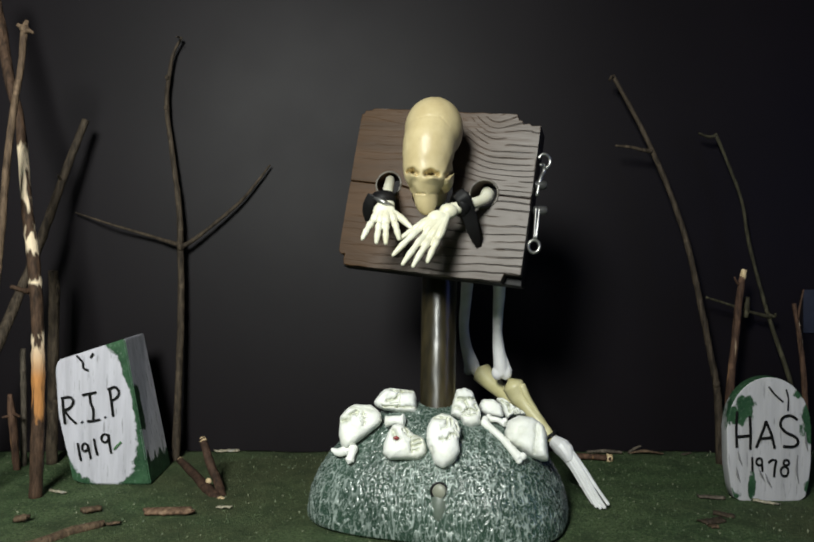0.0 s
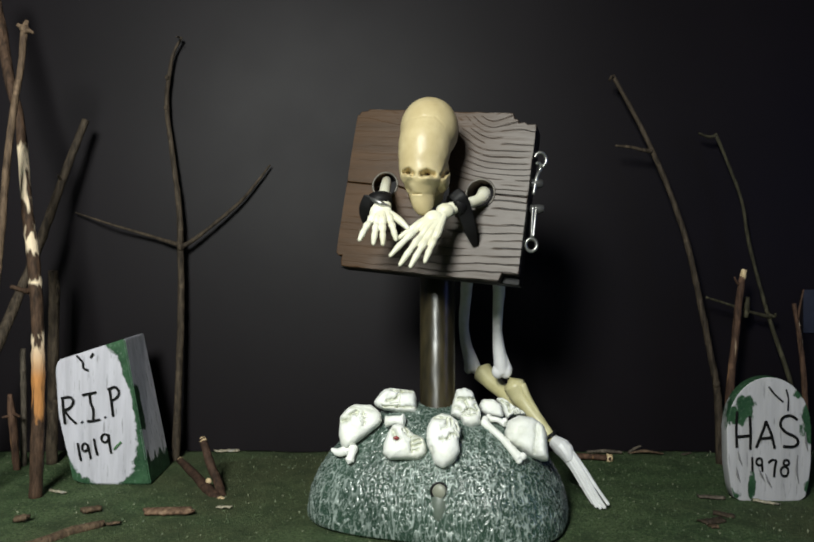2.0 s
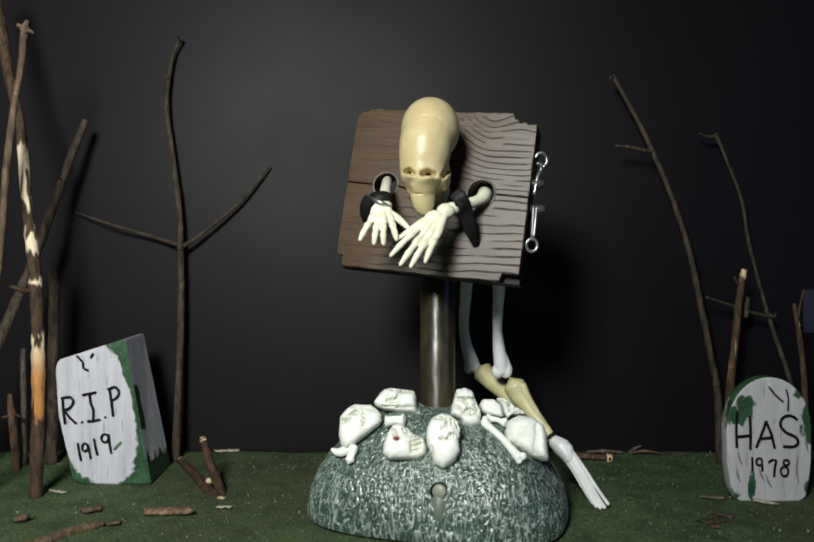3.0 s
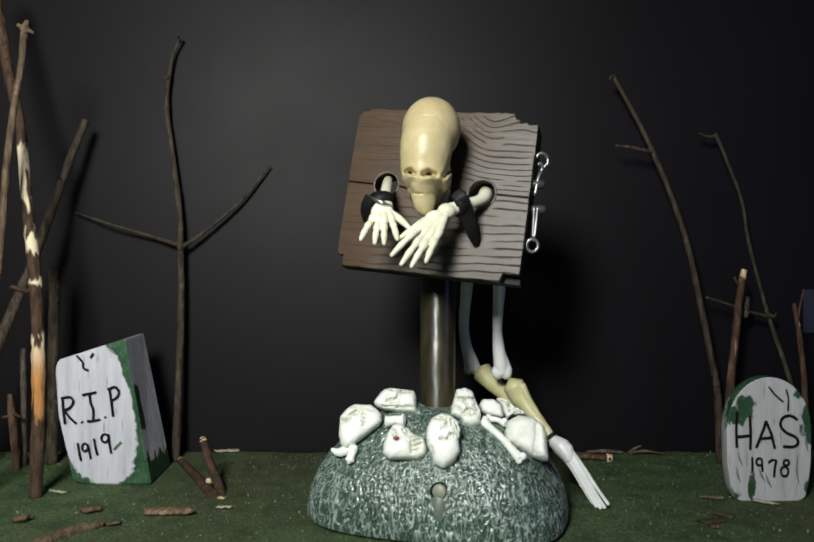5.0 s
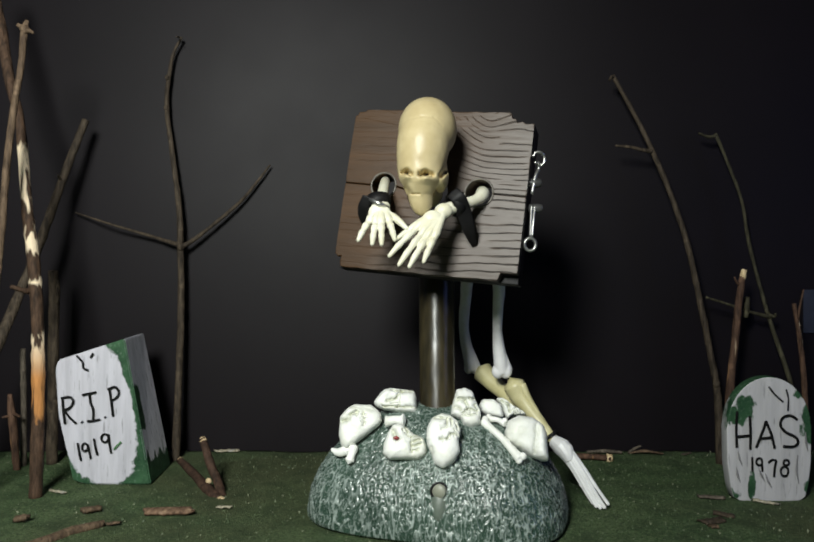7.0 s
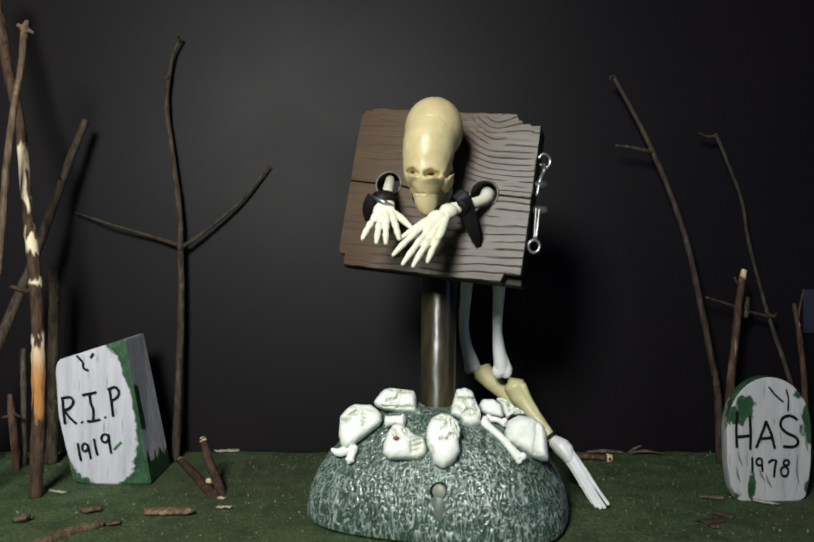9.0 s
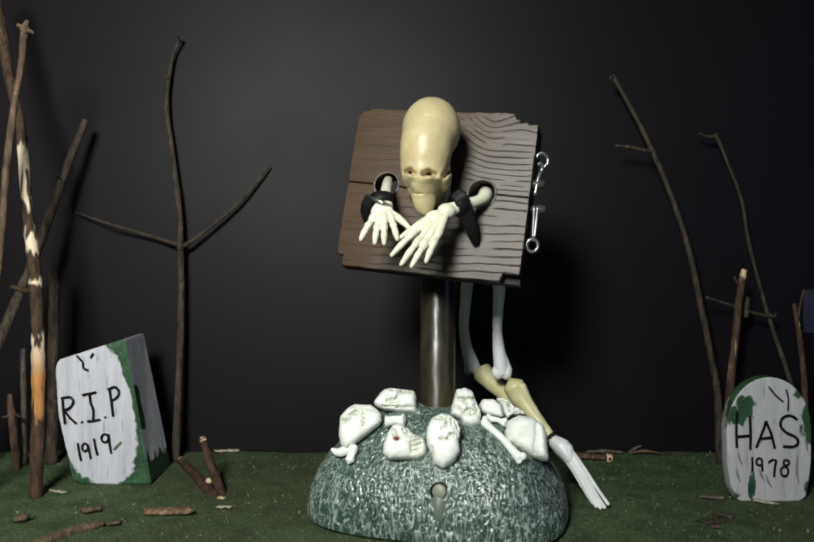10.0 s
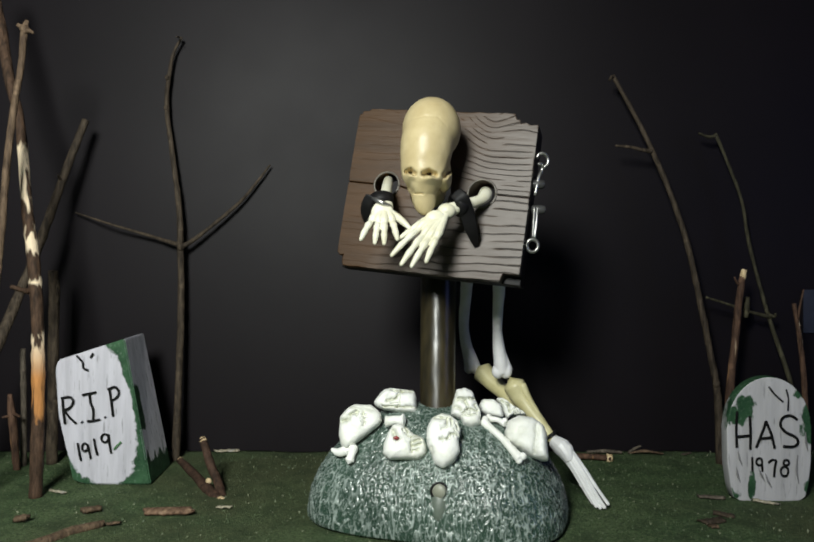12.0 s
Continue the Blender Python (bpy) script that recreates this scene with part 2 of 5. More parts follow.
def spots_mask(*spots):
    """Green dabs, each (x, z, width, height), with ragged edges."""

    def mask(n):
        x, y, z = n.xyz()
        wob = n.math("MULTIPLY", n.math("SUBTRACT", n.noise(170, 5, n.mapped((1, 1, 0.6))), 0.5), 2.6)
        total = None
        for sx, sz, w, h in spots:
            a = n.math("POWER", n.math("DIVIDE", n.math("SUBTRACT", x, sx), w), 2.0)
            b = n.math("POWER", n.math("DIVIDE", n.math("SUBTRACT", z, sz), h), 2.0)
            v = n.math("SUBTRACT", 1.0, n.math("ADD", a, b))
            total = v if total is None else n.math("MAXIMUM", total, v)
        return n.ramp(n.math("ADD", total, wob), (0.25, 0.0), (0.5, 1.0))

    return mask


# ---- building ----
def link(name, bm, mats, parent=None, at=(0, 0, 0), label="", smooth=True):
    """Links a bmesh as one mesh object whose origin is at."""
    me = bpy.data.meshes.new(name)
    bmesh.ops.recalc_face_normals(bm, faces=bm.faces)
    for fc in bm.faces:
        fc.smooth = smooth
    base = Vector(at)
    for v in bm.verts:
        v.co -= base
    bm.to_mesh(me)
    bm.free()
    for m in mats if isinstance(mats, (list, tuple)) else [mats]:
        me.materials.append(m)
    ob = new(name, me)
    if parent:
        ob.parent = parent
        ob.location = base - parent.location
    else:
        ob.location = base
    if label:
        tagged(ob, label)
    return ob


def part(name, bm, material, parent, label="", at=None, smooth=True):
    """One mesh under a thing or a part; bm is in the place's space."""
    return link(name, bm, material, parent, at if at is not None else tuple(parent.matrix_local.translation + (parent.parent.matrix_local.translation if parent.parent else Vector())), label, smooth)


def spline(pts, radii, step=6):
    """Catmull-Rom points and radii through the given ones."""
    pts = [Vector(p) for p in pts]
    if len(pts) < 3:
        a, b = pts
        return [a.lerp(b, i / step) for i in range(step + 1)], [radii[0] + (radii[-1] - radii[0]) * i / step for i in range(step + 1)]
    ext = [2 * pts[0] - pts[1]] + pts + [2 * pts[-1] - pts[-2]]
    out, rr = [], []
    for i in range(1, len(ext) - 2):
        p0, p1, p2, p3 = ext[i - 1 : i + 3]
        for k in range(step):
            t = k / step
            out.append(0.5 * (2 * p1 + (p2 - p0) * t + (2 * p0 - 5 * p1 + 4 * p2 - p3) * t * t + (3 * p1 - p0 - 3 * p2 + p3) * t**3))
            rr.append(radii[i - 1] + (radii[i] - radii[i - 1]) * t)
    return out + [pts[-1]], rr + [radii[-1]]


def tube(bm, pts, radii, seg=10, step=6, rough=0.0, grain=220.0, flat=1.0, axis=None, cap=0.35):
    """A tube through pts; radii one number or one a point; rough: uneven surface; flat, axis: squashed along axis."""
    if not isinstance(radii, (list, tuple)):
        radii = [radii] * len(pts)
    line, rr = spline(pts, list(radii), step)
    side = None
    rings = []
    n = len(line)
    for i, p in enumerate(line):
        way = (line[min(i + 1, n - 1)] - line[max(i - 1, 0)]).normalized()
        if side is None:
            side = Vector(axis) if axis is not None else (Vector((0, 1, 0)) if abs(way.y) < 0.9 else Vector((1, 0, 0)))
        side = (side - way * side.dot(way)).normalized()
        up = way.cross(side)
        ring = []
        for k in range(seg):
            a = 2 * math.pi * k / seg
            d = side * math.cos(a) * flat + up * math.sin(a)
            r = rr[i]
            if rough:
                r *= 1 + rough * (noise.noise((p + d * rr[i]) * grain) + 0.6 * noise.noise((p + d * rr[i]) * grain * 0.3))
            ring.append(bm.verts.new(p + d * r))
        rings.append(ring)
    for a, b in zip(rings, rings[1:]):
        for k in range(seg):
            bm.faces.new((a[k], a[(k + 1) % seg], b[(k + 1) % seg], b[k]))
    for ring, end, back, r in ((rings[0], line[0], line[1], rr[0]), (rings[-1], line[-1], line[-2], rr[-1])):
        tip = bm.verts.new(end + (end - back).normalized() * r * cap)
        for k in range(seg):
            bm.faces.new((ring[k], ring[(k + 1) % seg], tip))
    return bm


def fuse(bm, voxel, smooth=2):
    """The same shapes grown together into one closed skin."""
    me = bpy.data.meshes.new("raw")
    bmesh.ops.recalc_face_normals(bm, faces=bm.faces)
    bm.to_mesh(me)
    bm.free()
    ob = new("raw", me)
    mod = ob.modifiers.new("skin", "REMESH")
    mod.mode, mod.voxel_size = "VOXEL", voxel
    soft = ob.modifiers.new("soft", "SMOOTH")
    soft.iterations, soft.factor = smooth, 0.5
    made = bpy.data.meshes.new_from_object(ob.evaluated_get(bpy.context.evaluated_depsgraph_get()))
    bpy.data.objects.remove(ob)
    bpy.data.meshes.remove(me)
    out = bmesh.new()
    out.from_mesh(made)
    bpy.data.meshes.remove(made)
    return out


def ball(bm, at, size, sub=3, turn=(0, 0, 0)):
    m = Matrix.LocRotScale(Vector(at), Euler([radians(a) for a in turn]), Vector(size if isinstance(size, (list, tuple)) else (size,) * 3))
    bmesh.ops.create_icosphere(bm, subdivisions=sub, radius=1, matrix=m)
    return bm


def prism(bm, outline, y0, y1, m=Matrix(), bevel=0.0):
    """A slab: the outline, (x, z) pairs, drawn at depth y0 and pushed back to y1, through the pose m."""
    vs = [bm.verts.new((x, y0, z)) for x, z in outline]
    fc = bm.faces.new(vs)
    got = bmesh.ops.extrude_face_region(bm, geom=[fc])["geom"]
    back = [g for g in got if isinstance(g, bmesh.types.BMVert)]
    for v in back:
        v.co.y = y1
    if bevel:
        rim = [e for e in bm.edges if (all(v in vs for v in e.verts) or all(v in back for v in e.verts))]
        bmesh.ops.bevel(bm, geom=list(rim), offset=bevel, segments=2, affect="EDGES", profile=0.6)
    bmesh.ops.transform(bm, matrix=m, verts=bm.verts)
    return bm


def thing(name, label, category, at=(0, 0, 0), group=""):
    ob = new(name)
    ob.empty_display_size = 0.02
    ob.location = at
    return tagged(ob, label, category, group)


# ---- setting ----
def slab(name, x0, x1, y0, y1, z0, z1, mat, label, category):
    bm = bmesh.new()
    bmesh.ops.create_cube(bm, size=1, matrix=Matrix.LocRotScale(((x0 + x1) / 2, (y0 + y1) / 2, (z0 + z1) / 2), None, (x1 - x0, y1 - y0, z1 - z0)))
    return tagged(link(name, bm, mat, smooth=False), label, category, kind="structure")


def ground():
    bm = bmesh.new()
    nx, ny, x0, x1, y0, y1 = 260, 130, -0.75, 0.75, -0.6, 0.152
    rows = []
    for j in range(ny + 1):
        row = []
        for i in range(nx + 1):
            x, y = x0 + (x1 - x0) * i / nx, y0 + (y1 - y0) * j / ny
            z = 0.0011 * noise.noise((x * 30, y * 30, 3)) + 0.0006 * noise.noise((x * 160, y * 160, 7))
            row.append(bm.verts.new((x, y, z)))
        rows.append(row)
    for a, b in zip(rows, rows[1:]):
        for i in range(nx):
            bm.faces.new((a[i], a[i + 1], b[i + 1], b[i]))
    rim = [e for e in bm.edges if e.is_boundary]
    low = bmesh.ops.extrude_edge_only(bm, edges=rim)["geom"]
    for g in low:
        if isinstance(g, bmesh.types.BMVert):
            g.co.z = -0.02
    tagged(link("ground", bm, GROUND), "dark green flocked felt ground strewn with bark bits", "ground", kind="structure")


ground()
slab("wall_north", -0.95, 0.95, 0.152, 0.17, -0.02, 0.9, WALL, "matt black painted backdrop board", "wall")
# Added room shell out of view; its blue surfaces bounce into the shadows.
slab("floor", -1.8, 1.8, -2.2, 0.6, -0.06, -0.021, ROOM, "plain table and floor under the display", "floor")
slab("ceiling", -1.8, 1.8, -2.2, 0.6, 1.6, 1.64, ROOM, "plain dim room ceiling", "ceiling")
slab("wall_south", -1.8, 1.8, -2.24, -2.2, -0.02, 1.6, ROOM, "plain dim room wall behind the camera", "wall")
slab("wall_west", -1.84, -1.8, -2.2, 0.6, -0.02, 1.6, ROOM, "plain dim room wall", "wall")
slab("wall_east", 1.8, 1.84, -2.2, 0.6, -0.02, 1.6, ROOM, "plain dim room wall", "wall")
slab("wall_far", -1.8, 1.8, 0.6, 0.64, -0.02, 1.6, ROOM, "plain dim room wall behind the backdrop", "wall")


# ---- the animated stocks toy ----
toy = thing("stocks_skeleton_toy", "animated plastic skeleton locked in wooden stocks on a rocky mound", "toy figure", (0, 0, 0))
MX, MY, MA, MB, MH, MTURN = 0.0233, -0.0331, 0.0959, 0.0675, 0.0834, -15.4


def mound_point(a, t):
    """A point of the mound: a round the axis, t from the foot (0) to the top (1)."""
    c, s = math.cos(a), math.sin(a)
    n, m = 3.05, 1.92
    r = (abs(c / MA) ** n + abs(s / MB) ** n) ** (-1 / n)
    g = t * math.pi / 2
    rad, z = math.cos(g) ** (2 / m), math.sin(g) ** (2 / m) * MH
    q = Matrix.Rotation(radians(MTURN), 3, "Z") @ Vector((c * r * rad, s * r * rad, 0))
    return Vector((MX + q.x, MY + q.y, z))


def mound():
    bm = bmesh.new()
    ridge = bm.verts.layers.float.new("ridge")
    na, nt, lift = 840, 230, 0.003
    rows = []
    for j in range(-2, nt):
        row = []
        for i in range(na):
            a = 2 * math.pi * i / na
            if j < 0:  # the rim turns under and stands on a narrower foot
                p = mound_point(a, 0.0)
                k = 0.93 if j == -2 else 0.985
                row.append(bm.verts.new((MX + (p.x - MX) * k, MY + (p.y - MY) * k, 0.0 if j == -2 else 0.0022)))
                continue
            p = mound_point(a, (j / nt) ** 0.9)
            p.z = lift + p.z * (1 - lift / MH)
            out = (p - Vector((MX, MY, 0.02))).normalized()
            q = Vector((p.x, p.y, p.z * 0.27))
            q += Vector((noise.noise(p * 150), noise.noise(p * 150 + Vector((9, 0, 0))), 0.5 * noise.noise(p * 150 + Vector((0, 9, 0))))) * 0.0012
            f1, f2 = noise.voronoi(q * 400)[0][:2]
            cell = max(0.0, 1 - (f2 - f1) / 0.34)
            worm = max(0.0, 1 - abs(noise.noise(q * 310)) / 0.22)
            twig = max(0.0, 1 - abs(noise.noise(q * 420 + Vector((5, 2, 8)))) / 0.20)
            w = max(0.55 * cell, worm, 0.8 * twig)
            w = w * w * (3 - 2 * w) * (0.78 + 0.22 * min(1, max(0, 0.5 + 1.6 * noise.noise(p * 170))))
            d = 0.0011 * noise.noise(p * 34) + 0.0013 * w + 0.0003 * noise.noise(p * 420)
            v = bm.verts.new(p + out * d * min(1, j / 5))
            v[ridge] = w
            row.append(v)
        rows.append(row)
    for a, b in zip(rows, rows[1:]):
        for i in range(na):
            bm.faces.new((a[i], a[(i + 1) % na], b[(i + 1) % na], b[i]))
    top = bm.verts.new((MX, MY, MH))
    for i in range(na):
        bm.faces.new((rows[-1][i], rows[-1][(i + 1) % na], top))
    bm.faces.new(rows[0][::-1])
    part("rocky_mound", bm, MOUND, toy, "dark green moulded rock base with grey drybrushed ridges and painted glints")


mound()


def exit_distance(o, d, c, s):
    """How far a ray from o along d runs until it leaves the ellipsoid at c with half sizes s."""
    q = Vector(((o[i] - c[i]) / s[i] for i in range(3)))
    w = Vector((d[i] / s[i] for i in range(3)))
    a, b, k = w.dot(w), q.dot(w), q.dot(q) - 1
    disc = b * b - a * k
    return max(0.0, (-b + math.sqrt(disc)) / a) if disc > 0 else 0.0


SWING = Vector((0.0227, -0.038, 0.0758))  # foot of the post, about which the stocks rock
B_POSE = Matrix.Translation((0.021, -0.07, 0.241)) @ Matrix.Rotation(radians(-17.275), 4, "Z") @ Matrix.Rotation(radians(-9.0), 4, "X") @ Matrix.Rotation(radians(6.412), 4, "Y")


def post():
    bm = bmesh.new()
    foot, top = SWING + Vector((0, 0, -0.012)), Vector((0.0261, -0.008, 0.1938))
    tube(bm, [foot, foot.lerp(top, 0.3), foot.lerp(top, 0.7), top], [0.0131, 0.0134, 0.0139, 0.0142], 32, 8, 0.012, 60)
    return part("post", bm, POST, toy, "glossy dark brown plastic post", SWING)


post_part = post()


def arc(cx, cz, r, a0, a1, n=14):
    return [(cx + r * math.cos(radians(a0 + (a1 - a0) * i / n)), cz + r * math.sin(radians(a0 + (a1 - a0) * i / n))) for i in range(n + 1)]


def ragged(points, step=0.006, amp=0.0006):
    """Adds small uneven steps along straight runs of an outline."""
    out = []
    for (x0, z0), (x1, z1) in zip(points, points[1:]):
        n = max(1, int(math.hypot(x1 - x0, z1 - z0) / step))
        for i in range(n):
            t = i / n
            w = amp * noise.noise((x0 * 900 + i * 1.7, z0 * 900, 4.2)) if i else 0
            out.append((x0 + (x1 - x0) * t + w * 0.3, z0 + (z1 - z0) * t + w))
    return out + [points[-1]]


def stocks_board():
    """Two thick planks that meet at the holes for neck and wrists."""
    (lx, lz), (rx, rz), (nx, nz) = (-0.0368, 0.0024), (0.0341, 0.0008), (-0.0035, 0.0001)
    lr, rr, nr = 0.0092, 0.0098, 0.015
    seam = lambda x: lz + (rz - lz) * (x - lx) / (rx - lx)
    w, h = 0.067, 0.0594
    bm = bmesh.new()
    upper = ragged([(-w, seam(-w) + 0.0003), (-w + 0.0004, h - 0.005), (-w + 0.0022, h - 0.0042), (-w + 0.003, h - 0.002), (-w + 0.008, h - 0.0015), (-w + 0.0095, h), (w - 0.017, h), (w - 0.0155, h - 0.004), (w - 0.013, h - 0.0045), (w - 0.012, h - 0.007), (w - 0.008, h - 0.0062), (w - 0.006, h - 0.0078), (w, h - 0.0075), (w, seam(w) + 0.0003)])
    upper += arc(rx, rz + 0.0003, rr, 0, 180) + arc(nx, nz + 0.0003, nr, 0, 180) + arc(lx, lz + 0.0003, lr, 0, 180)
    lower = arc(lx, lz - 0.0003, lr, 180, 360) + arc(nx, nz - 0.0003, nr, 180, 360) + arc(rx, rz - 0.0003, rr, 180, 360)
    lower += ragged([(w, seam(w) - 0.0003), (w, -h + 0.006), (w - 0.011, -h + 0.006), (w - 0.013, -h), (-w + 0.0055, -h), (-w + 0.0045, -h + 0.004), (-w + 0.0048, -h + 0.0078), (-w + 0.002, -h + 0.0074), (-w, -h + 0.0095), (-w, seam(-w) - 0.0003)])
    # behind the chipped face the lower plank keeps its full corners and hangs a little lower
    behind = arc(lx, lz - 0.0003, lr, 180, 360) + arc(nx, nz - 0.0003, nr, 180, 360) + arc(rx, rz - 0.0003, rr, 180, 360)
    behind += [(w, seam(w) - 0.0003), (w, -h), (-w + 0.001, -h), (-w + 0.001, seam(-w) - 0.0003)]
    for outline, y0, y1 in ((upper, 0, 0.024), (lower, 0, 0.010)):
        piece = bmesh.new()
        prism(piece, outline, y0, y1, Matrix(), 0.0006)
        me = bpy.data.meshes.new("tmp")
        piece.to_mesh(me)
        piece.free()
        bm.from_mesh(me)
        bpy.data.meshes.remove(me)
    bmesh.ops.triangulate(bm, faces=[fc for fc in bm.faces if len(fc.verts) > 4])
    bmesh.ops.recalc_face_normals(bm, faces=bm.faces)
    me = bpy.data.meshes.new("stocks_board")
    # grain runs along the board's own length, so its mesh is kept in its own turn
    bm.to_mesh(me)
    bm.free()
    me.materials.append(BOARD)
    ob = new("stocks_board", me)
    ob.parent = toy
    back = bmesh.new()
    prism(back, behind, 0.0102, 0.024, Matrix(), 0.0006)
    bmesh.ops.triangulate(back, faces=[fc for fc in back.faces if len(fc.verts) > 4])
    bmesh.ops.recalc_face_normals(back, faces=back.faces)
    me = bpy.data.meshes.new("back_plank")
    back.to_mesh(me)
    back.free()
    # the back takes the black strap material, not the board's brown
    me.materials.append(STRAP)
    plank = new("back_plank", me)
    plank.parent = ob
    tagged(plank, "plastic back of the lower plank, coloured black")
    return ob


board = stocks_board()
PIV = Matrix.Translation(SWING)
board.matrix_basis = B_POSE
tagged(board, "brown moulded plastic stocks board with wood grain and chipped corners")
B_INV = B_POSE.inverted()


def on_board(name, bm, material, label="", smooth=True):
    """A part that the board carries; bm is in the place's space."""
    bmesh.ops.transform(bm, matrix=B_INV, verts=bm.verts)
    me = bpy.data.meshes.new(name)
    bmesh.ops.recalc_face_normals(bm, faces=bm.faces)
    for fc in bm.faces:
        fc.smooth = smooth
    bm.to_mesh(me)
    bm.free()
    me.materials.append(material)
    ob = new(name, me)
    ob.parent = board
    return tagged(ob, label) if label else ob


# head
def bowed_head(bm, m):
    """The bowed skull: a large rear lobe, a forehead lobe before it, a small face with sockets, cheekbone, mouth and jaw."""
    o = Vector((-0.08, -0.05, -0.2))
    forms = [((0.03, 0.35, 0.84), (0.99, 1.15, 1.09)), ((-0.13, -0.22, 0.22), (0.87, 0.92, 1.02)), ((-0.18, -0.30, -0.22), (0.78, 0.84, 0.58)), ((-0.20, -0.40, -0.82), (0.70, 0.74, 0.58)), ((-0.20, -0.30, -0.54), (0.77, 0.80, 0.50)), ((0.44, -0.06, -0.82), (0.26, 0.62, 0.50)), ((-0.26, -0.34, -1.14), (0.46, 0.48, 0.42)), ((-0.22, -0.22, -1.50), (0.39, 0.44, 0.62))]
    cuts = [  # x, z to x, z, width, depth: brow hollows, temple slits, mouth, cheeks
        (-0.80, -0.74, -0.66, -0.73, 0.07, 0.34), (-0.66, -0.73, -0.52, -0.84, 0.065, 0.32),
        (-0.20, -0.86, -0.04, -0.81, 0.075, 0.36), (-0.04, -0.81, 0.15, -0.87, 0.075, 0.36),
        (0.74, -0.44, 0.60, -0.70, 0.075, 0.48), (0.60, -0.70, 0.46, -0.88, 0.07, 0.40),
        (-0.52, -1.44, -0.26, -1.46, 0.03, 0.12), (0.32, -1.40, 0.42, -1.28, 0.11, 0.22), (-0.72, -1.24, -0.66, -1.36, 0.10, 0.24),
    ]
    seam = [(-0.63, 1.0, -0.12, 1.06, 0.04, 0.013), (-0.12, 1.06, 0.27, 1.02, 0.04, 0.013), (0.27, 1.02, 0.52, 0.74, 0.04, 0.010)]
    bumps = [(-0.66, -0.93, 0.16, 0.10, 0.16), (-0.01, -1.02, 0.20, 0.12, 0.17), (-0.40, -1.12, 0.16, 0.12, 0.03), (-0.32, -1.46, 0.16, 0.06, 0.05), (0.44, -0.92, 0.12, 0.2, 0.08)]
    for v in bmesh.ops.create_icosphere(bm, subdivisions=7, radius=1)["verts"]:
        d = v.co.normalized()
        r = sum(exit_distance(o, d, c, h) ** 10 for c, h in forms) ** (1 / 10)
        p = o + d * r
        if d.y < 0.15:
            x, z = p.x, p.z
            for x0, z0, x1, z1, w, depth in cuts if z < 0.3 else seam:
                ax, az, bx, bz = x - x0, z - z0, x1 - x0, z1 - z0
                t = min(1, max(0, (ax * bx + az * bz) / (bx * bx + bz * bz)))
                g = ((ax - bx * t) ** 2 + (az - bz * t) ** 2) / (w * w)
                if g < 9:
                    p.y += depth * math.exp(-g)
            for x0, z0, w, h, out in bumps:
                g = ((x - x0) / w) ** 2 + ((z - z0) / h) ** 2
                if g < 9:
                    p.y -= out * math.exp(-g)
        p += d * 0.008 * noise.noise(p * 4)
        v.co = m @ p
    return bm


bm = bmesh.new()
head_pose = Matrix.Translation((0.0172, -0.105, 0.2625)) @ Matrix.Rotation(radians(-3), 4, "Z") @ Matrix.Scale(0.0196, 4)
bowed_head(bm, head_pose)
on_board("skull", bm, BONE, "ivory yellow bald skull bowed over the board")
bm = bmesh.new()
tube(bm, [(0.0182, -0.095, 0.2448), (0.0184, -0.07, 0.2399), (0.0187, -0.04, 0.2432)], [0.010, 0.0105, 0.010], 16)
on_board("neck", bm, BONE)


def bony_hand(wrist, palm, knuckles, tips, thumb):
    bm = bmesh.new()
    w, p = Vector(wrist), Vector(palm)
    ball(bm, w, (0.0062, 0.0052, 0.0052), 3)
    for k, t in zip(knuckles, tips):
        k, t = Vector(k), Vector(t)
        tube(bm, [w.lerp(k, 0.1), w.lerp(k, 0.5), k], [0.0026, 0.0028, 0.0030], 10, 5)
        a, b = k.lerp(t, 0.38), k.lerp(t, 0.70)
        up = Vector((0, -0.0016, 0.0006))
        tube(bm, [k, k.lerp(a, 0.5), a + up], [0.0029, 0.0021, 0.0025], 10, 5)
        tube(bm, [a + up, (a + b) / 2 + up, b + up], [0.0025, 0.0019, 0.0022], 10, 5)
        tube(bm, [b + up, (b + t) / 2 + up * 0.5, t], [0.0022, 0.0018, 0.0013], 10, 5, cap=0.9)
    tube(bm, [w.lerp(p, 0.5)] + [Vector(q) for q in thumb], [0.0030, 0.0026, 0.0023, 0.0014][: len(thumb) + 1], 10, 5, cap=0.9)
    ball(bm, p, (0.0075, 0.0032, 0.0075), 3)
    return fuse(bm, 0.00036, 1)


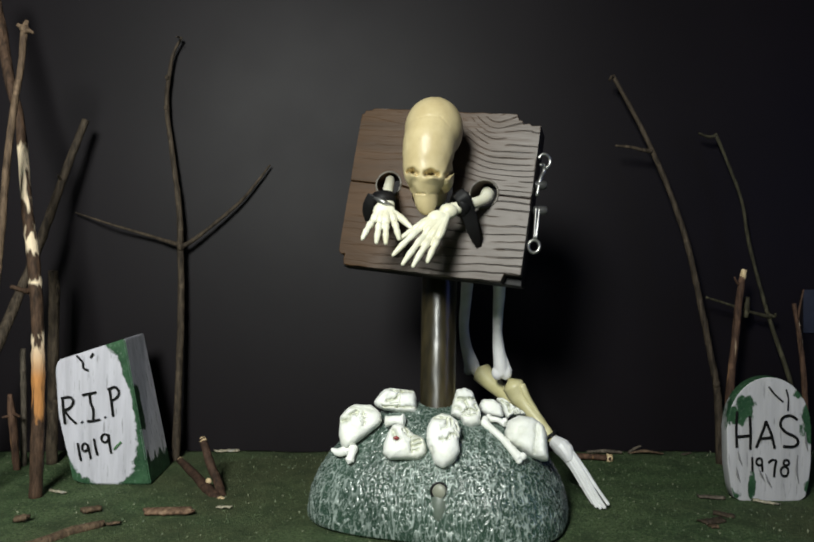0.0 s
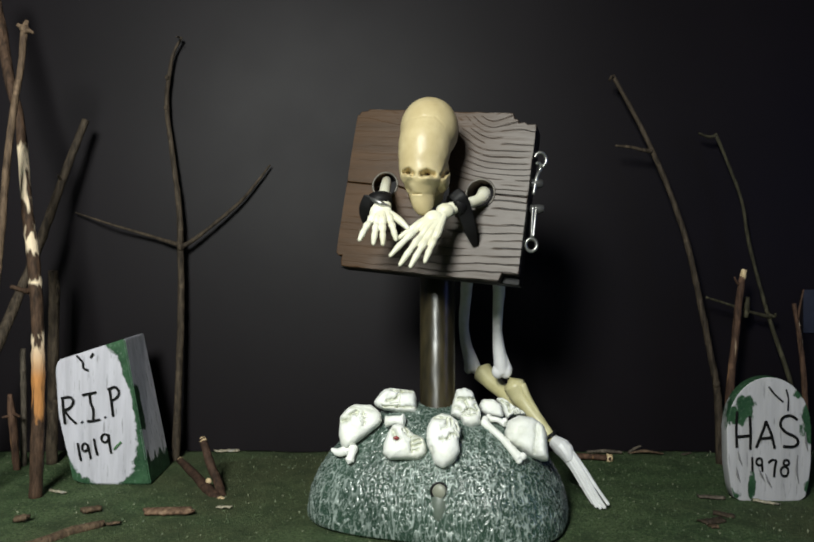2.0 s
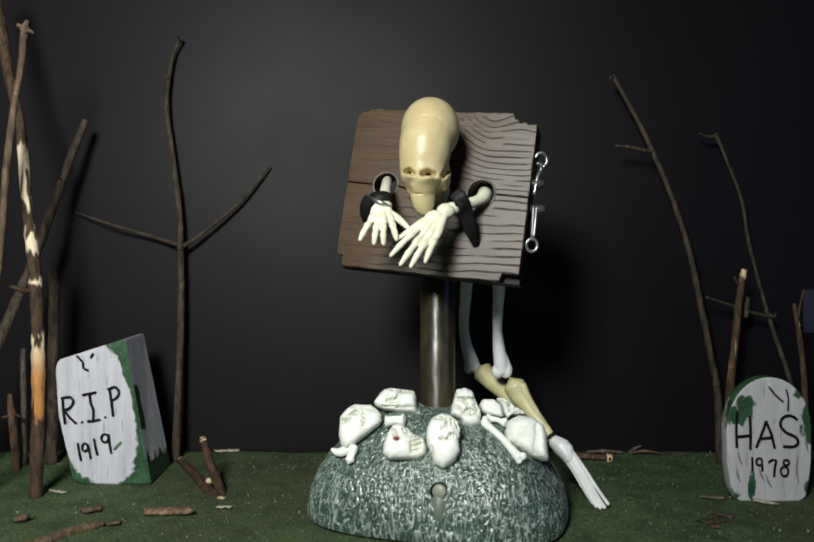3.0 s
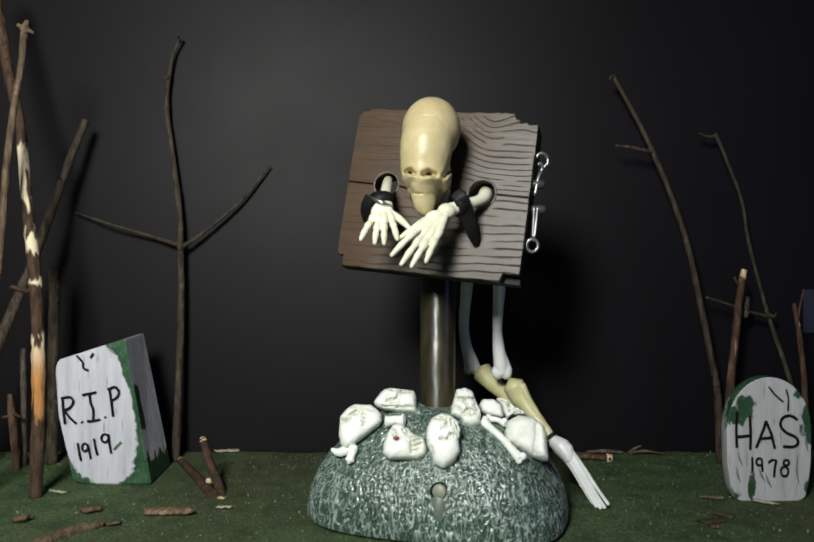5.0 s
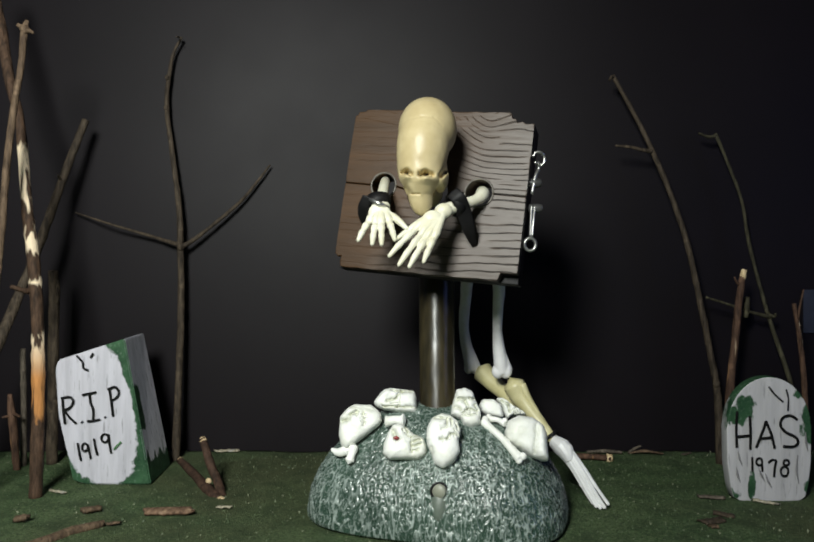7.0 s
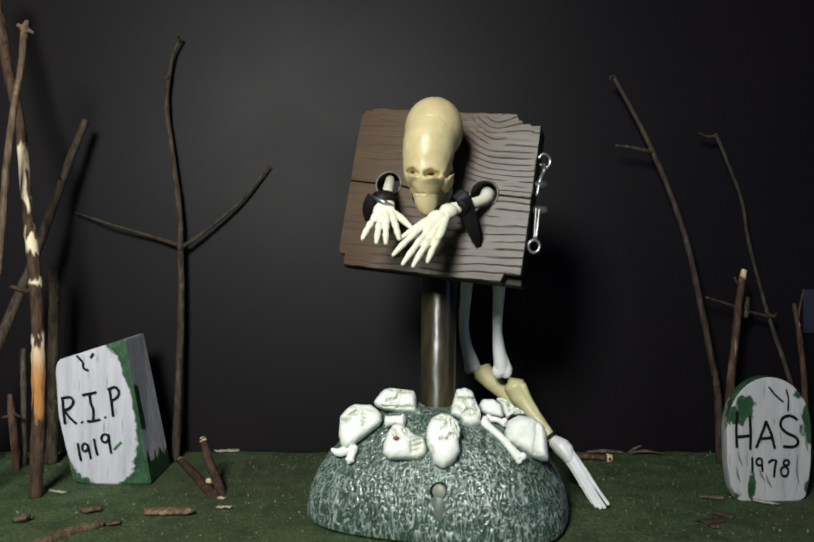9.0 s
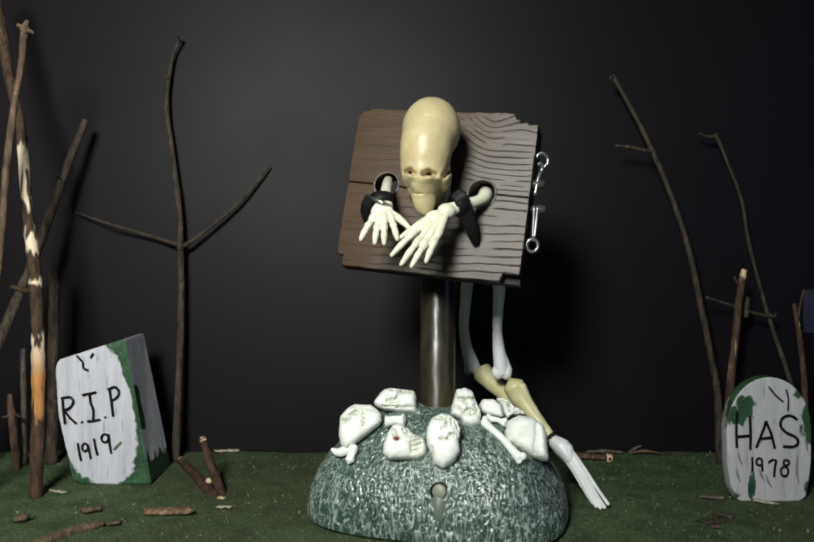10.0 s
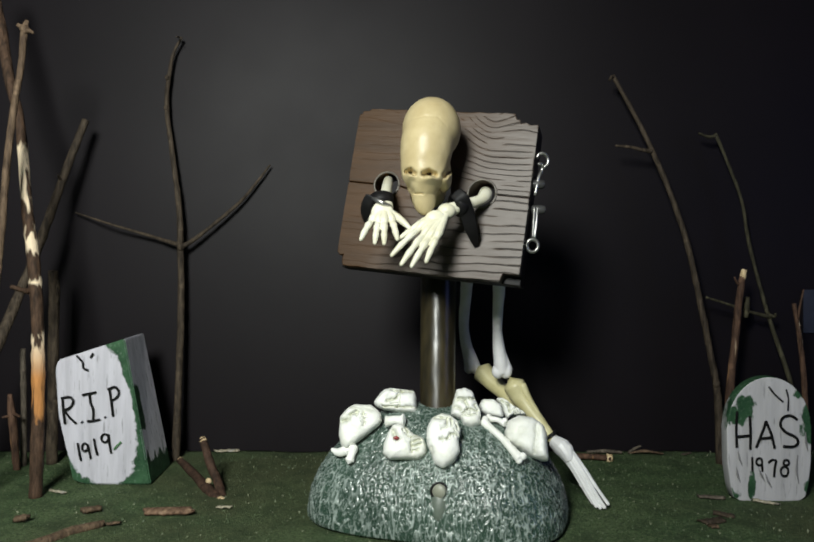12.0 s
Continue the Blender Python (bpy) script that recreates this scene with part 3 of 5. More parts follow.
on_board("bony_hand", bony_hand((-0.0141, -0.104, 0.2279), (-0.015, -0.108, 0.2228), [(-0.021, -0.11, 0.2192), (-0.0172, -0.113, 0.2183), (-0.0135, -0.113, 0.2183), (-0.0091, -0.111, 0.2191)], [(-0.0286, -0.119, 0.2049), (-0.0195, -0.122, 0.2022), (-0.0135, -0.122, 0.2018), (-0.005, -0.119, 0.2046)], [(-0.0054, -0.109, 0.22), (-0.0013, -0.112, 0.2164), (0.003, -0.115, 0.2121)]), BONE_WHITE, "cream white skeletal hand hanging by its cuff")
on_board("bony_hand", bony_hand((0.0272, -0.108, 0.2238), (0.0196, -0.112, 0.2167), [(0.0114, -0.114, 0.2146), (0.014, -0.117, 0.211), (0.0173, -0.118, 0.209), (0.0213, -0.118, 0.2086)], [(-0.0089, -0.124, 0.1945), (-0.0029, -0.128, 0.1886), (0.0036, -0.128, 0.1873), (0.0128, -0.126, 0.1902)], [(0.0139, -0.111, 0.2178), (0.0054, -0.113, 0.2123), (-0.0043, -0.116, 0.2054)]), BONE_WHITE, "cream white skeletal hand held over the other")
# forearms through the wrist holes
for pts, rad in (([(-0.0125, -0.04, 0.2538), (-0.0123, -0.064, 0.248), (-0.0129, -0.084, 0.2405), (-0.0138, -0.102, 0.2288)], [0.0032, 0.0036, 0.0037, 0.0043]), ([(0.0580, -0.055, 0.2425), (0.0556, -0.082, 0.2368), (0.0490, -0.093, 0.2316), (0.0286, -0.107, 0.2246)], [0.0040, 0.0050, 0.0037, 0.0044])):
    bm = bmesh.new()
    tube(bm, pts, rad, 16, 6, 0.02, 90)
    on_board("arm_bone", bm, BONE_WHITE)


def cuff(centre, way, radius, width):
    """A strap ring round a wrist."""
    bm = bmesh.new()
    m = Matrix.Translation(centre) @ Vector(way).to_track_quat("Z", "Y").to_matrix().to_4x4()
    n = 28
    prof = [(radius, -width / 2), (radius + 0.0014, -width / 2), (radius + 0.0017, 0), (radius + 0.0014, width / 2), (radius, width / 2)]
    rings = [[bm.verts.new(m @ Vector((r * math.cos(2 * math.pi * i / n), r * math.sin(2 * math.pi * i / n), z))) for r, z in prof] for i in range(n)]
    for i in range(n):
        a, b = rings[i], rings[(i + 1) % n]
        for k in range(len(prof)):
            bm.faces.new((a[k], a[(k + 1) % len(prof)], b[(k + 1) % len(prof)], b[k]))
    return bm


on_board("cuff", cuff((-0.0156, -0.1, 0.2311), (0.05, -0.40, -0.88), 0.0066, 0.0076), STRAP, "black vinyl wrist cuff")
on_board("cuff", cuff((0.0358, -0.102, 0.2288), (-0.85, -0.28, -0.4), 0.0064, 0.0072), STRAP, "black vinyl wrist cuff")
bm = bmesh.new()
tube(bm, [(-0.0216, -0.1055, 0.2329), (-0.0183, -0.1095, 0.2311), (-0.0142, -0.111, 0.2289), (-0.0088, -0.108, 0.2269)], [0.0007, 0.0018, 0.0018, 0.0007], 8, 6)
on_board("buckle", bm, STEEL, "bright metal strip on the cuff")
bm = bmesh.new()
tube(bm, [(0.0333, -0.108, 0.2357), (0.0369, -0.11, 0.2311), (0.0408, -0.104, 0.2224), (0.0445, -0.098, 0.2114), (0.0486, -0.088, 0.2017)], [0.0044, 0.0050, 0.0050, 0.0043, 0.0020], 12, 6, 0.05, flat=0.14, axis=(0.1, 1, 0))
on_board("strap", bm, STRAP, "black vinyl strap hanging from the cuff")
bm = bmesh.new()
tube(bm, [(-0.0226, -0.106, 0.2339), (-0.0254, -0.103, 0.2283), (-0.0268, -0.098, 0.2229), (-0.0268, -0.092, 0.2178)], [0.0036, 0.0040, 0.0034, 0.0016], 12, 6, 0.05, flat=0.14, axis=(0.1, 1, 0))
on_board("strap", bm, STRAP, "black vinyl strap hanging from the cuff")
# rims are coloured pale to draw the highlight on the holes' bevel
for cx, cz, r0 in ((*(-0.0368, 0.0024), 0.0094), (*(0.0341, 0.0008), 0.0100)):
    bm = bmesh.new()
    tube(bm, [B_POSE @ Vector((x, -0.0001, z)) for x, z in arc(cx, cz, r0, 0, 360, 24)], 0.0008, 6, 2)
    on_board("hole_rim", bm, RIM, "raised rim of the wrist hole")
# hook and eye latch on the board's end
bm = bmesh.new()
tube(bm, [(0.0911, -0.083, 0.2621), (0.0929, -0.083, 0.2647), (0.0961, -0.083, 0.265), (0.0988, -0.082, 0.2623), (0.0988, -0.082, 0.2584), (0.0963, -0.082, 0.2555)], 0.0011, 10, 5)
tube(bm, [(0.0922, -0.083, 0.2578), (0.0947, -0.081, 0.2578), (0.0953, -0.08, 0.254), (0.0924, -0.082, 0.2483), (0.0895, -0.084, 0.2362)], [0.0012, 0.0014, 0.0013, 0.0013, 0.0012], 10, 5)
on_board("latch_hook", bm, STEEL, "dull steel wire latch hook")
bm = bmesh.new()
tube(bm, [(0.0891, -0.084, 0.2283), (0.0884, -0.084, 0.2176), (0.0877, -0.084, 0.2062)], 0.0010, 8, 5)
tube(bm, [(0.0915, -0.083, 0.2284), (0.0904, -0.083, 0.2177), (0.0888, -0.084, 0.2062)], 0.0009, 8, 5)
tube(bm, [(0.0914, -0.084, 0.2015), (0.0909, -0.084, 0.1994), (0.0895, -0.084, 0.1978), (0.0875, -0.084, 0.1972), (0.0855, -0.084, 0.1978), (0.0841, -0.084, 0.1994), (0.0836, -0.084, 0.2015), (0.0841, -0.084, 0.2036), (0.0855, -0.084, 0.2052), (0.0875, -0.084, 0.2058), (0.0895, -0.084, 0.2052), (0.0909, -0.084, 0.2036), (0.0914, -0.084, 0.2015)], 0.0012, 8, 4)
on_board("eye_rod", bm, STEEL, "steel rod ending in a wire eye")
for c, r in (((0.0936, -0.081, 0.2441), 0.0034), ((0.094, -0.081, 0.2265), 0.0032)):
    bm = bmesh.new()
    tube(bm, [Vector(c) + Vector((-0.006, 0.001, 0)), c, Vector(c) + Vector((0.0028, 0, 0))], [r, r, r * 0.8], 14, 4)
    on_board("bolt", bm, BOLT, "black bolt head")


# legs behind the post
def long_bone(line, radii, knob=0.0, seg=16):
    bm = bmesh.new()
    tube(bm, line, radii, seg, 6, 0.06, 110, cap=0.75)
    if knob:
        e = Vector(line[-1])
        tube(bm, [Vector(line[-2]).lerp(e, 0.35) + Vector((0.002, 0, 0)), Vector(line[-2]).lerp(e, 0.75) + Vector((0.0048, 0, 0)), e + Vector((knob * 0.95, 0, 0.001))], [0.0016, 0.0024, 0.0034], 10, 5)
        for dx in (-1, 1):
            ball(bm, e + Vector((dx * knob * 0.55, -0.001, 0)), (knob * 0.8, knob * 0.8, knob), 3)
        return fuse(bm, 0.0007)
    return bm


KNEE_L, KNEE_R, ANKLE = Vector((0.0589, 0.065, 0.094)), Vector((0.0806, 0.028, 0.0966)), Vector((0.1184, 0.0, 0.0487))
thigh_l = part("thigh_bone", long_bone([(0.0488, -0.022, 0.2057), (0.0508, 0.03, 0.1679), (0.0506, 0.055, 0.1304), (0.058, 0.065, 0.0959)], [0.0065, 0.0050, 0.0044, 0.0058], 0.0052), BONE_COOL, toy, "white plastic thigh bone", KNEE_L)
thigh_r = part("thigh_bone", long_bone([(0.0708, -0.03, 0.2054), (0.0741, -0.005, 0.171), (0.075, 0.015, 0.1339), (0.0799, 0.026, 0.0987)], [0.0065, 0.0050, 0.0040, 0.0066], 0.0064), BONE_COOL, toy, "white plastic thigh bone", KNEE_R)
shin_l = part("shin_bone", long_bone([(0.0668, 0.06, 0.0938), (0.0791, 0.047, 0.082), (0.0954, 0.03, 0.0685), (0.1122, 0.025, 0.0563)], [0.0094, 0.0068, 0.0048, 0.0040]), BONE_YELLOW, toy, "yellowed plastic shin bone", Vector((0.1122, 0.025, 0.0563)))
shin_r = part("shin_bone", long_bone([(0.0889, 0.022, 0.0888), (0.0952, 0.02, 0.0778), (0.1054, 0.012, 0.0647), (0.1141, 0.004, 0.0537), (0.1177, 0.001, 0.0485)], [0.0090, 0.0082, 0.0054, 0.0037, 0.0046]), BONE_YELLOW, toy, "yellowed plastic shin bone", ANKLE)
bm = bmesh.new()
tube(bm, [(0.0948, 0.016, 0.0898), (0.1010, 0.013, 0.0775), (0.1092, 0.009, 0.0645), (0.1164, 0.002, 0.0535)], [0.0034, 0.0026, 0.0019, 0.0022], 10, 6, 0.08, 150)
part("thin_shin_bone", bm, BONE_YELLOW, shin_r, at=ANKLE)
bm = bmesh.new()
turn = Vector((0.0087, -0.006, -0.0112)).to_track_quat("Z", "Y").to_matrix()
for k in range(3):
    mid = Vector((0.1166, 0.002, 0.0514)) + turn @ Vector((0, 0, 0.0008 * k))
    tube(bm, [mid + turn @ Vector((0.0057 * math.cos(a / 3), 0.0057 * math.sin(a / 3), 0.0003 * math.sin(a))) for a in range(20)], 0.0007, 8, 2)
part("wire_tie", bm, STRAP, shin_r, at=ANKLE)


def foot():
    bm = bmesh.new()
    tube(bm, [(0.118, -0.002, 0.0475), (0.1233, -0.008, 0.044), (0.1266, -0.012, 0.0392), (0.1282, -0.014, 0.0348)], [0.0052, 0.0074, 0.0060, 0.0040], 14, 5, 0.03, 90)
    starts = [(0.1221, -0.01, 0.0404), (0.1241, -0.012, 0.0409), (0.1263, -0.013, 0.0416), (0.1284, -0.013, 0.042), (0.1299, -0.012, 0.0417)]
    ends = [(0.1445, -0.022, 0.0039), (0.1465, -0.025, 0.0021), (0.1494, -0.026, 0.0012), (0.1524, -0.027, 0.002), (0.1554, -0.026, 0.0044)]
    for s, e in zip(starts, ends):
        s, e = Vector(s), Vector(e)
        tube(bm, [s, s.lerp(e, 0.35) + Vector((0, -0.001, 0.001)), s.lerp(e, 0.75), e], [0.0022, 0.0016, 0.0013, 0.0014], 10, 6, 0.04, 120, cap=0.8)
        ball(bm, s.lerp(e, 0.64), 0.0017, 2)
    ball(bm, (0.1258, -0.0105, 0.0418), (0.0062, 0.0058, 0.0068), 3, (0, 30, 0))
    part("bony_foot", fuse(bm, 0.00024, 0), BONE_COOL, toy, "white plastic skeletal foot with long toes", ANKLE)


foot()

# skulls and bones heaped on the mound
def moulded_skull(at, tip, outline, strokes, label, deep=0.0085, square=5.0, unit=0.000365):
    """A skull moulded in half relief: outline, (x, z) corners round its middle, domed towards -y and
    tipped back; strokes, (x, z, x, z, width, depth), are cut into its face or, below 0, raised from it."""
    bm = bmesh.new()
    groove_shade = bm.verts.layers.float.new("groove_shade")
    na, nr = 176, 58
    m = Matrix.Translation(at) @ Matrix.Rotation(radians(tip), 4, "X")
    reach = []
    for i in range(na):
        a = 2 * math.pi * i / na
        dx, dz = math.cos(a), math.sin(a)
        best = 0.0
        for (x0, z0), (x1, z1) in zip(outline, outline[1:] + outline[:1]):
            ex, ez = x1 - x0, z1 - z0
            det = ex * dz - ez * dx
            if abs(det) > 1e-9:
                r, u = (ex * z0 - ez * x0) / det, (dx * z0 - dz * x0) / det
                if r > 0 and -0.001 <= u <= 1.001:
                    best = max(best, r)
        reach.append(best)
    reach = [(reach[i - 2] + 2 * reach[i - 1] + 3 * reach[i] + 2 * reach[(i + 1) % na] + reach[(i + 2) % na]) / 9 for i in range(na)]
    reach = [r * (1 + 0.02 * noise.noise(Vector((0.21 * i, at[0] * 900, 3)))) for i, r in enumerate(reach)]
    k = Vector(at) * 310

    def ring(rho, front):
        row = []
        for i in range(na):
            a = 2 * math.pi * i / na
            r = reach[i] * rho
            x, z = r * math.cos(a), r * math.sin(a)
            dome = (max(0.0, 1 - rho**square)) ** (1 / 2.1)
            y = -deep * dome / unit if front else 0.7 * deep * dome / unit
            in_groove = 0.0
            if front:
                cutin = 0.0
                wob = Vector((x, 0, z)) * 0.13 + k
                sx, sz = x + 2.2 * noise.noise(wob), z + 2.2 * noise.noise(wob + Vector((7, 3, 1)))
                for x0, z0, x1, z1, w, depth in strokes:
                    ax, az, bx, bz = sx - x0, sz - z0, x1 - x0, z1 - z0
                    t = min(1, max(0, (ax * bx + az * bz) / max(bx * bx + bz * bz, 1e-6)))
                    g = ((ax - bx * t) ** 2 + (az - bz * t) ** 2) / (w * w)
                    if g < 14:
                        cutin += depth * (0.75 * math.exp(-g) + 0.35 * math.exp(-g / 5))
                        # deeper cuts get more olive, which paints shade into them
                        in_groove = max(in_groove, math.exp(-g / 2.5) * min(1, depth / 6))
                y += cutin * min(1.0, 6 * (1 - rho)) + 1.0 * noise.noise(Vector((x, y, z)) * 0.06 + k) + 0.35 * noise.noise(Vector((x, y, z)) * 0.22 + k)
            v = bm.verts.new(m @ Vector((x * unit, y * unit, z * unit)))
            v[groove_shade] = in_groove
            row.append(v)
        return row

    rows = [ring(math.sin(q / nr * math.pi / 2), True) for q in range(1, nr + 1)]
    rows += [ring(math.cos(q / 10 * math.pi / 2), False) for q in range(1, 10)]
    for a, b in zip(rows, rows[1:]):
        for i in range(na):
            bm.faces.new((a[i], a[(i + 1) % na], b[(i + 1) % na], b[i]))
    for row in (rows[0], rows[-1]):
        mid = bm.verts.new(sum((v.co for v in row), Vector()) / na)
        for i in range(na):
            bm.faces.new((row[i], row[(i + 1) % na], mid))
    part("moulded_skull", bm, BONE_RELIEF, toy, label)


moulded_skull((-0.0347, -0.0585, 0.0724), -19, [(-38, 18), (-24, 34), (-10, 42), (25, 40), (43, 24), (46, 10), (40, 0), (-2, -32), (-26, -47), (-35, -38), (-40, -18)], [(-33, 7, -20, 10, 3.5, 9), (-17, 18, -4, 25, 3.0, 8), (-5, 25, -3, 17, 2, 5), (9, 24, 11, -2, 1.5, 5), (5, 19, 15, 18, 1.2, 3.5), (5, 12, 16, 11, 1.2, 3.5), (6, 5, 15, 4, 1.2, 3.5), (-35, 17, -12, 34, 4, -3), (-12, 34, 28, 30, 4, 3), (-12, 10, 0, 2, 9, -4)], "pale moulded skull lying face up")
moulded_skull((-0.0074, -0.0420, 0.0871), -19, [(-48, -2), (-38, 12), (-28, 23), (-12, 26), (12, 23), (35, 20), (40, 8), (40, -25), (10, -24), (-28, -18), (-45, -10)], [(-12, 21, 10, 16, 2.2, 8), (10, 16, 32, 18, 2.2, 7), (-20, -2, -2, 3, 2.6, 7), (-2, 3, 3, 12, 2, 6), (4, 10, 5, -12, 1.5, 4), (-30, -13, 2, -14, 1.6, 7), (2, -14, 40, -15, 1.6, 7), (-34, 8, -16, 16, 4, -3), (12, 0, 30, 0, 9, -3), (-12, -8, 0, -7, 1.5, 4)], "pale moulded skull lying on its side")
moulded_skull((-0.0022, -0.0790, 0.0636), -19, [(-20, 38), (-5, 39), (8, 30), (18, 20), (38, 12), (44, -7), (42, -20), (28, -28), (-2, -28), (-28, -28), (-40, -17), (-38, 3), (-30, 23)], [(-20, 23, -13, 9, 3.6, 10), (3, 30, 7, 20, 2.2, 7), (-2, 26, 10, 12, 1.6, 5), (14, 12, 15, -15, 1.6, 5), (16, 13, 30, 16, 1.8, 6), (16, 4, 32, 7, 1.8, 6), (15, -4, 32, -1, 1.8, 6), (15, -13, 28, -11, 1.8, 6), (20, 8, 30, 11, 1.8, -3), (20, 0, 30, 3, 1.8, -3), (-15, -12, 0, -8, 12, -4), (-4, 16, 2, 4, 3, -3)], "pale moulded skull on its side with a red eye")
moulded_skull((0.0253, -0.0860, 0.0678), -19, [(-32, 23), (-22, 43), (-5, 51), (12, 48), (27, 37), (32, 20), (28, 0), (30, -20), (18, -40), (-2, -51), (-18, -43), (-24, -23), (-30, -10), (-33, 7)], [(-17, 43, -2, 41, 3.2, 9), (7, 40, 5, 28, 2.2, 8), (14, 38, 15, 28, 2, 7), (22, 33, 27, 20, 2.4, 7), (-8, 2, 5, 3, 1.5, 6), (5, 3, 13, 11, 1.5, 6), (13, 11, 27, 10, 1.5, 6), (-5, 20, 5, 23, 1.4, 4), (18, 20, 25, 13, 1.4, 4), (-24, -13, -22, -23, 2, 4), (0, -22, 4, -30, 12, -4), (-8, 31, 0, 32, 4, -3), (-4, 7, -1, -2, 1.2, 3), (9, 10, 10, 2, 1.2, 3), (19, 13, 19, 5, 1.2, 3)], "pale moulded skull tipped back with its chin forward")
moulded_skull((0.0424, -0.0610, 0.0850), -19, [(-18, 38), (0, 41), (15, 33), (20, 15), (30, -5), (27, -32), (10, -38), (-5, -33), (-10, -22), (-30, -12), (-27, 8), (-22, 22)], [(-17, 17, -2, 15, 3, 9), (7, 17, 15, 17, 2.6, 9), (-2, 12, 3, 3, 2, 6), (-8, -10, 3, -2, 1.6, 8), (3, -2, 20, -7, 1.6, 8), (-7, -16, 20, -13, 1.4, 5), (-21, 2, -12, -4, 3, 5), (16, 4, 22, -4, 3, 5), (-16, 21, 14, 22, 3, -4), (0, -7, 1, -13, 1.2, 3), (7, -6, 8, -13, 1.2, 3), (6, -25, 14, -26, 9, -3)], "pale moulded skull looking upwards")
moulded_skull((0.0629, -0.0460, 0.0821), -19, [(-25, 8), (-17, 18), (3, 18), (20, 5), (23, -13), (20, -20), (0, -17), (-13, -13), (-22, -5)], [(20, 4, 21, -12, 2, 3)], "smooth pale skull dome behind the loose bone", deep=0.009, unit=0.000378)
moulded_skull((0.0786, -0.0440, 0.0817), -19, [(-33, 20), (-20, 22), (0, 5), (20, -5), (27, -13), (0, -13), (-12, -20), (-17, -8), (-20, 5)], [(-22, 14, -8, 4, 2, 6), (-8, 4, -8, -8, 2, 6), (4, 0, 8, -9, 1.6, 4), (14, -4, 16, -10, 1.6, 4), (-2, -3, 3, -10, 1.6, 4)], "small pale skull face in the heap", deep=0.007, unit=0.000378)
moulded_skull((0.0849, -0.0710, 0.0667), -19, [(-43, 10), (-35, 32), (-15, 42), (12, 38), (32, 23), (38, 7), (38, -46), (25, -44), (5, -37), (-22, -20), (-40, -7)], [(15, 20, 8, -30, 4, 3.5), (24, 18, 24, -34, 6, -3), (-18, 22, -4, 24, 8, -2)], "smooth pale blunt skull dome", deep=0.012)
bm = bmesh.new()
ball(bm, (-0.0075, -0.0868, 0.0701), (0.0021, 0.0008, 0.0013), 2)
part("red_eye", bm, RED, toy, "small red painted eye")


def loose_bone(a, b, r, knob=1.0):
    bm = bmesh.new()
    a, b = Vector(a), Vector(b)
    mid = a.lerp(b, 0.5) + Vector((0.0006, -0.0012, 0.0008))
    tube(bm, [a, a.lerp(b, 0.15), mid, a.lerp(b, 0.85), b], [r * 1.3, r * 1.0, r * 0.85, r * 1.0, r * 1.35], 12, 5, 0.12, 160)
    side = (b - a).cross(Vector((0, 1, 0))).normalized() * r * 0.75
    for e, k in ((a, 0.85), (b, 1.0)):
        ball(bm, e + side, r * k * knob, 2), ball(bm, e - side * 0.8, r * k * knob * 0.9, 2)
    part("loose_bone", fuse(bm, 0.0005), BONE_RELIEF, toy, "pale moulded bone across the rock")


loose_bone((0.0550, -0.0620, 0.0762), (0.0777, -0.0880, 0.0562), 0.0029)
bm = bmesh.new()
tube(bm, [(-0.0545, -0.0600, 0.0555), (-0.0494, -0.0620, 0.0538), (-0.0432, -0.0640, 0.0558)], [0.0012, 0.0030, 0.0036], 12, 6, 0.15, 200, cap=0.8)
tube(bm, [(-0.0379, -0.0660, 0.0585), (-0.0394, -0.0700, 0.0543), (-0.0407, -0.0720, 0.0505)], [0.0036, 0.0028, 0.0034], 12, 6, 0.12, 200, cap=0.8)
part("loose_bone", fuse(bm, 0.0004), BONE_RELIEF, toy, "pale moulded jaw fragment on the rock")
loose_bone((-0.0150, -0.0620, 0.0762), (-0.0022, -0.0640, 0.0774), 0.0036, 0.35)
loose_bone((0.0588, -0.0580, 0.0776), (0.0706, -0.0600, 0.0747), 0.0022)
bm = bmesh.new()
c = Vector((0.0216, -0.0955, 0.0366))
tube(bm, [c + Vector((0.001, 0.004, 0)), c + Vector((0, -0.0015, 0)), c + Vector((-0.0005, -0.0030, 0))], [0.0050, 0.0050, 0.0042], 24, 3, cap=0.1)
pad = bmesh.new()
ball(pad, (0.0219, -0.0968, 0.0290), (0.0062, 0.0030, 0.0125), 3, (-18, 0, -8))
part("button_plate", pad, PLATE, toy, "smooth green plate round the button")
# solid black ring in place of the shade in the button's gap
ring = bmesh.new()
tube(ring, [c + Vector((0.0054 * math.cos(a), -0.0008, 0.0054 * math.sin(a))) for a in (2 * math.pi * k / 24 for k in range(25))], 0.0009, 8, 2)
part("button_ring", ring, STRAP, toy, "black ring standing for the shaded gap round the push button")
part("try_me_button", bm, BUTTON, toy, "round olive grey push button")


# ---- gravestones ----
def strokes(stone, lines, r, name="letter", material=INK):
    bm = bmesh.new()
    for line in lines:
        tube(bm, line, r, 8, 4, 0.12, 300, flat=0.22, axis=(0, 1, 0))
    part(name, bm, material, stone)


